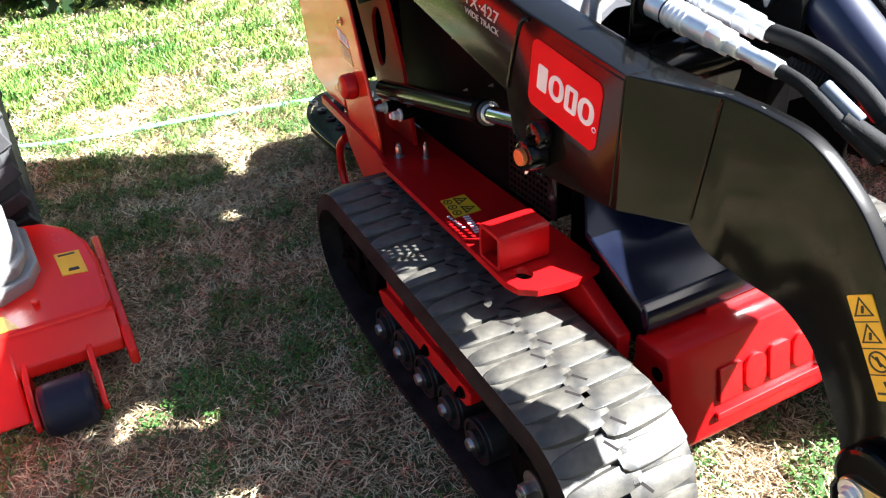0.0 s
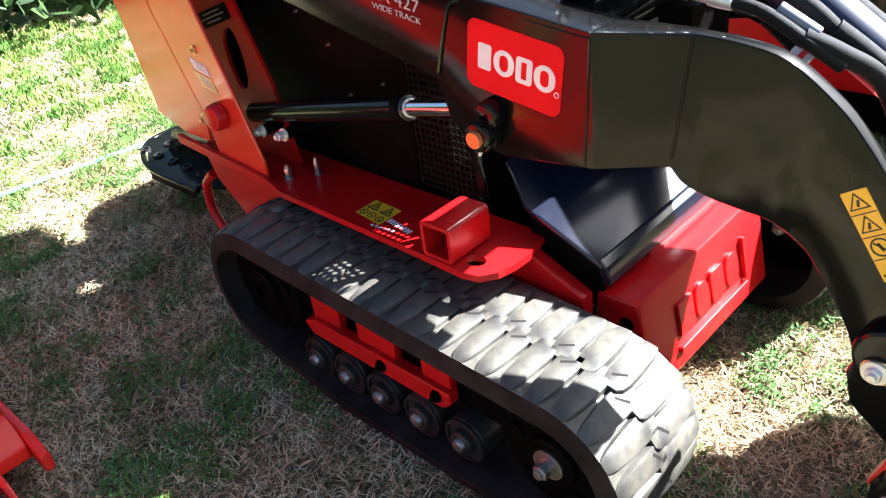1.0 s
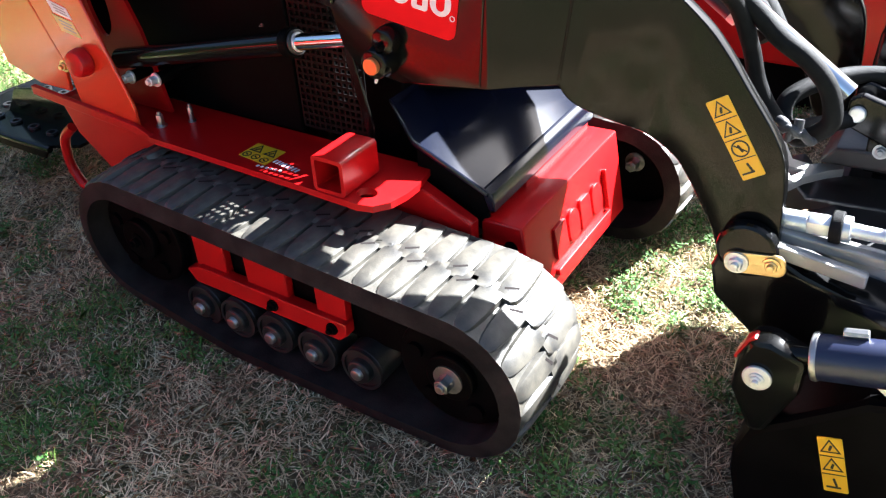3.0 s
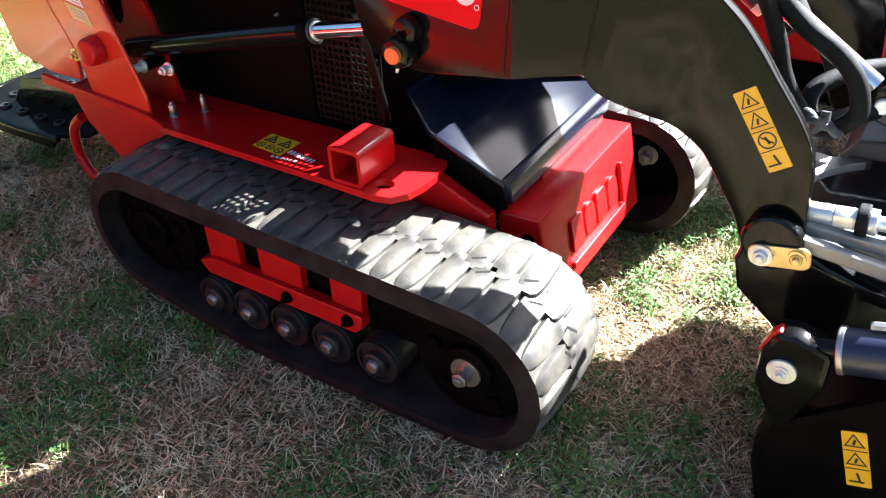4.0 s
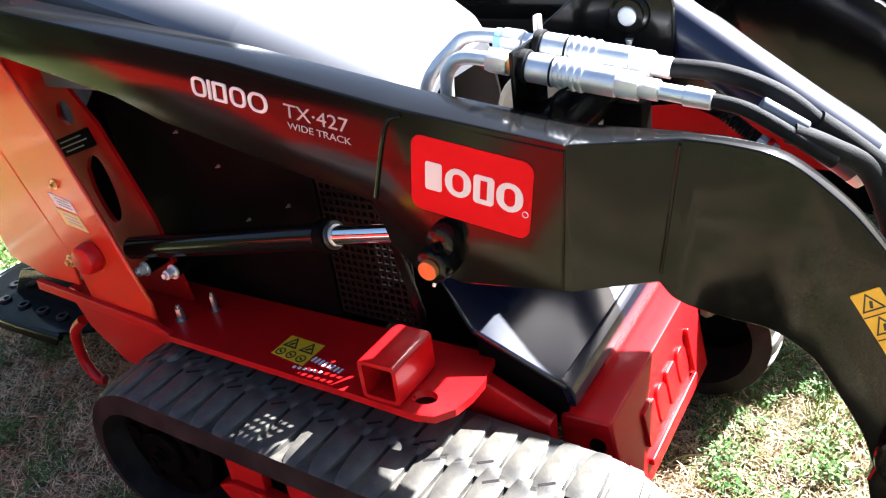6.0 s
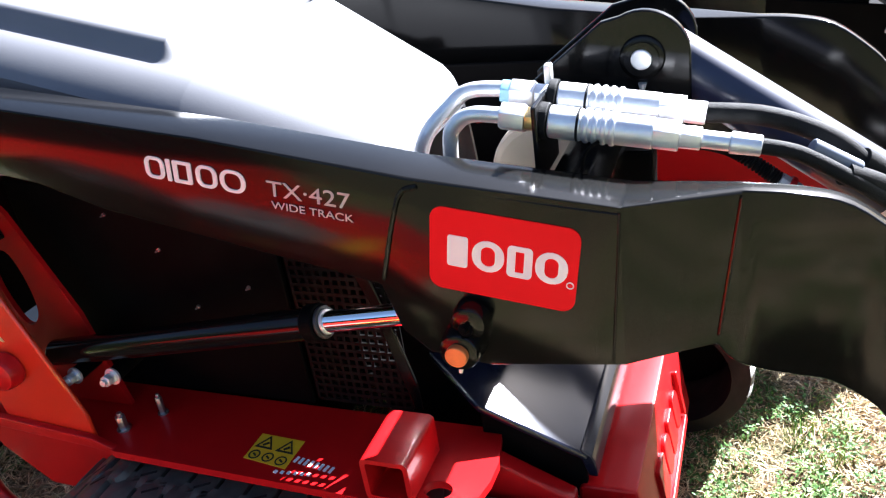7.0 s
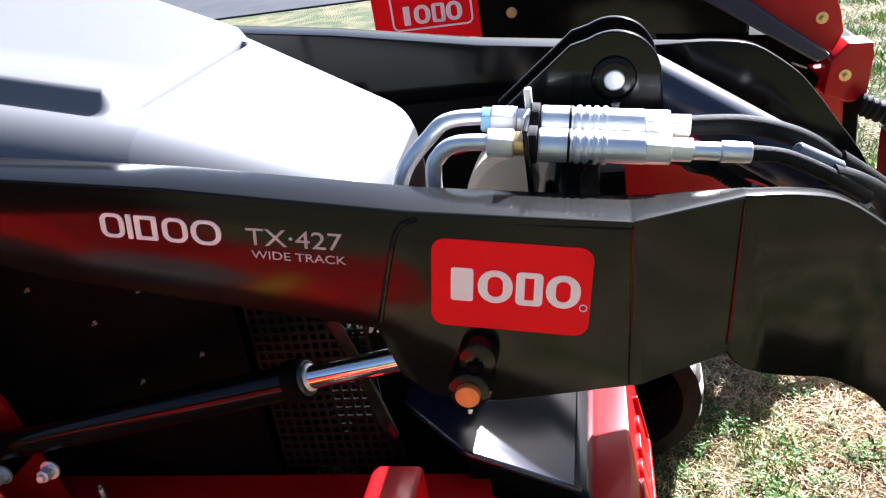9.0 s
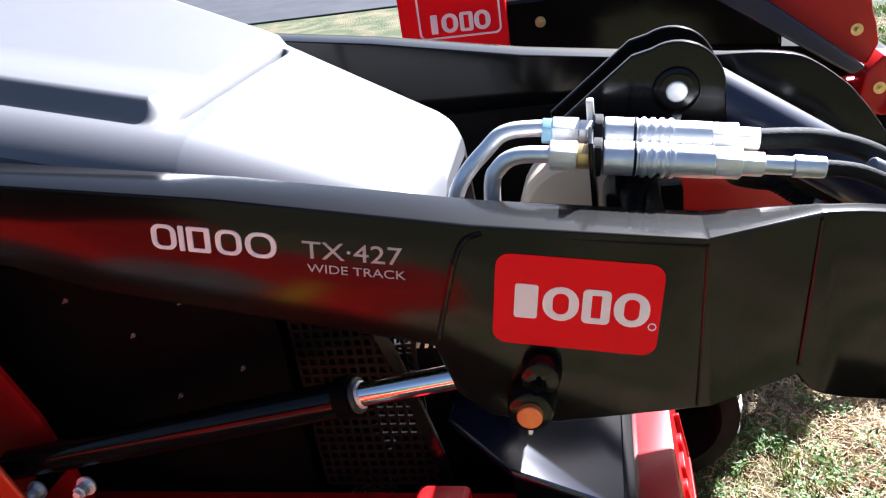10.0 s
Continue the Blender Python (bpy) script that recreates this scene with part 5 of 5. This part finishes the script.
tagged(quads("hedge", verts, n, LEAF), "dark green leafy hedge at the end of the lawn", "hedge", kind="stuff")

# ---- grass: dry straw lying flat, and greener tufts in patches ----
STRAW = blade_material("straw_blade", [(0.25, (0.36, 0.255, 0.14)), (0.85, (0.97, 0.86, 0.57)), (0.6, (0.80, 0.62, 0.38))], 6.0, -0.12)
GREEN = blade_material("grass_blade", [(0.25, (0.03, 0.115, 0.015)), (0.95, (0.45, 0.48, 0.14)), (0.55, (0.12, 0.24, 0.04))], 5.0, -0.12)


def patches(x, y, seed, size):
    """Smooth random patches over the ground, about -1 to 1."""
    rng = np.random.default_rng(seed)
    out = -4.5 * np.exp(-(((x + 0.48) / 0.16) ** 2 + ((y + 0.29) / 0.11) ** 2))
    out -= 0.3 * np.exp(-(((x - 0.15) / 0.30) ** 2 + ((y - 0.42) / 0.35) ** 2))
    for _ in range(14):
        k, a, p = rng.uniform(0.6, 2.4) * 2 * np.pi / size, rng.uniform(0, np.pi), rng.uniform(0, 6.28)
        out += np.sin(k * (x * np.cos(a) + y * np.sin(a)) + p)
    return out / 4.0


def grass(x0, x1, y0, y1, n, tall, seed, wide, green, fade=0.0):
    """Bent blades over a plot; with fade they thin out over that width towards its outer edges."""
    rng = np.random.default_rng(seed)
    x, y = rng.uniform(x0, x1, n), rng.uniform(y0, y1, n)
    if fade:
        some = rng.uniform(0, fade, n) < np.minimum(y - y0, x1 - x)
        x, y, n = x[some], y[some], int(some.sum())
    patch = patches(x, y, 11, 0.75) + 0.9 * patches(x, y, 12, 0.17) - 0.5
    patch = patch + 1.15 * np.clip((-1.6 - x) / 0.5, 0, 1) + 1.0 * np.clip((y - 1.2) / 1.0, 0, 1)
    keep = rng.uniform(-0.2, 1.1, n) < (patch if green else 0.75 - 0.35 * patch)
    x, y, patch = x[keep], y[keep], np.clip(patch[keep], -0.5, 1.2)
    n = len(x)
    h = tall * rng.uniform(0.4, 1.0, n) * ((0.7 + 0.4 * patch) if green else 1.0)
    lean = rng.uniform(0.15, 1.1, n) if green else rng.uniform(0.9, 1.5, n)
    a, bend = rng.uniform(0, 2 * np.pi, n), rng.uniform(0, 2 * np.pi, n)
    base = np.stack([x, y, np.full(n, GROUND_Z - 0.001) + (0 if green else rng.uniform(0, 0.006, n))], 1)
    side = np.stack([np.cos(a), np.sin(a), np.zeros(n)], 1) * (wide * rng.uniform(0.6, 1.3, n))[:, None]
    tip = np.stack([np.cos(bend) * np.sin(lean), np.sin(bend) * np.sin(lean), np.cos(lean)], 1) * h[:, None]
    mid = tip * 0.55 + np.stack([np.zeros(n), np.zeros(n), h * 0.15], 1)
    verts = np.stack([base - side, base + side, base + mid + side * 0.6, base + tip, base + mid - side * 0.6], 1).reshape(-1, 3)
    return verts, n


for name, mat, label, sets in (
        ("dry_grass", STRAW, "dry straw-coloured grass lying on bare soil", [grass(-2.6, 1.3, -1.5, 1.6, 340000, 0.042, 3, 0.00085, False), grass(-5.5, -2.5, -2.5, 3.0, 90000, 0.05, 5, 0.0022, False),
                                                                         grass(0.8, 4.5, 1.0, 5.0, 40000, 0.05, 6, 0.002, False),
                                                                         grass(-5.5, 3.6, -4.6, -1.3, 30000, 0.05, 7, 0.0022, False, 1.4), grass(1.1, 4.5, -3.2, 1.4, 16000, 0.05, 8, 0.0022, False, 1.2)]),
        ("grass", GREEN, "short green grass growing in patches", [grass(-2.6, 1.3, -1.5, 1.6, 120000, 0.042, 13, 0.0012, True), grass(-5.5, -2.5, -2.5, 3.0, 240000, 0.05, 15, 0.0024, True),
                                                                 grass(0.8, 4.5, 1.0, 5.0, 80000, 0.05, 16, 0.0024, True),
                                                                 grass(-5.5, 3.6, -4.6, -1.3, 90000, 0.05, 17, 0.0026, True, 1.4), grass(1.1, 4.5, -3.2, 1.4, 40000, 0.05, 18, 0.0026, True, 1.2)])):
    verts = np.concatenate([v for v, _ in sets])
    tagged(quads(name, verts, sum(n for _, n in sets), mat, 5), label, "grass", kind="stuff")


# ---- low broad-leaved weeds in clumps ----
def weeds():
    rng = np.random.default_rng(21)
    cx, cy = rng.uniform(-2.4, 1.2, 9000), rng.uniform(-1.4, 1.5, 9000)
    p = patches(cx, cy, 11, 0.75) + 1.1 * patches(cx, cy, 12, 0.17)
    keep = p > 0.30
    cx, cy = cx[keep], cy[keep]
    per = 22
    n = len(cx) * per
    a = rng.uniform(0, 2 * np.pi, n)
    r = rng.uniform(0.002, 0.024, n)
    x, y = np.repeat(cx, per) + np.cos(a) * r, np.repeat(cy, per) + np.sin(a) * r
    long, wide, rise = rng.uniform(0.006, 0.014, n), rng.uniform(0.0014, 0.0030, n), rng.uniform(0.1, 0.9, n)
    base = np.stack([x, y, GROUND_Z + rng.uniform(0.006, 0.026, n)], 1)
    out = np.stack([np.cos(a) * np.cos(rise), np.sin(a) * np.cos(rise), np.sin(rise) * rng.choice([-0.6, 1.0], n)], 1) * long[:, None]
    side = np.stack([-np.sin(a), np.cos(a), rng.uniform(-0.4, 0.4, n)], 1) * wide[:, None]
    verts = np.stack([base, base + out * 0.4 + side, base + out * 0.85 + side * 0.7, base + out, base + out * 0.85 - side * 0.7, base + out * 0.4 - side], 1).reshape(-1, 3)
    return verts, n


WEED = blade_material("weed_leaf", [(0.2, (0.02, 0.075, 0.012)), (0.95, (0.15, 0.24, 0.06)), (0.55, (0.055, 0.13, 0.026))], 7.0, -0.1)
verts, n = weeds()
tagged(quads("weeds", verts, n, WEED, 6), "small dark green broad-leaved weeds in clumps", "weeds", kind="stuff")
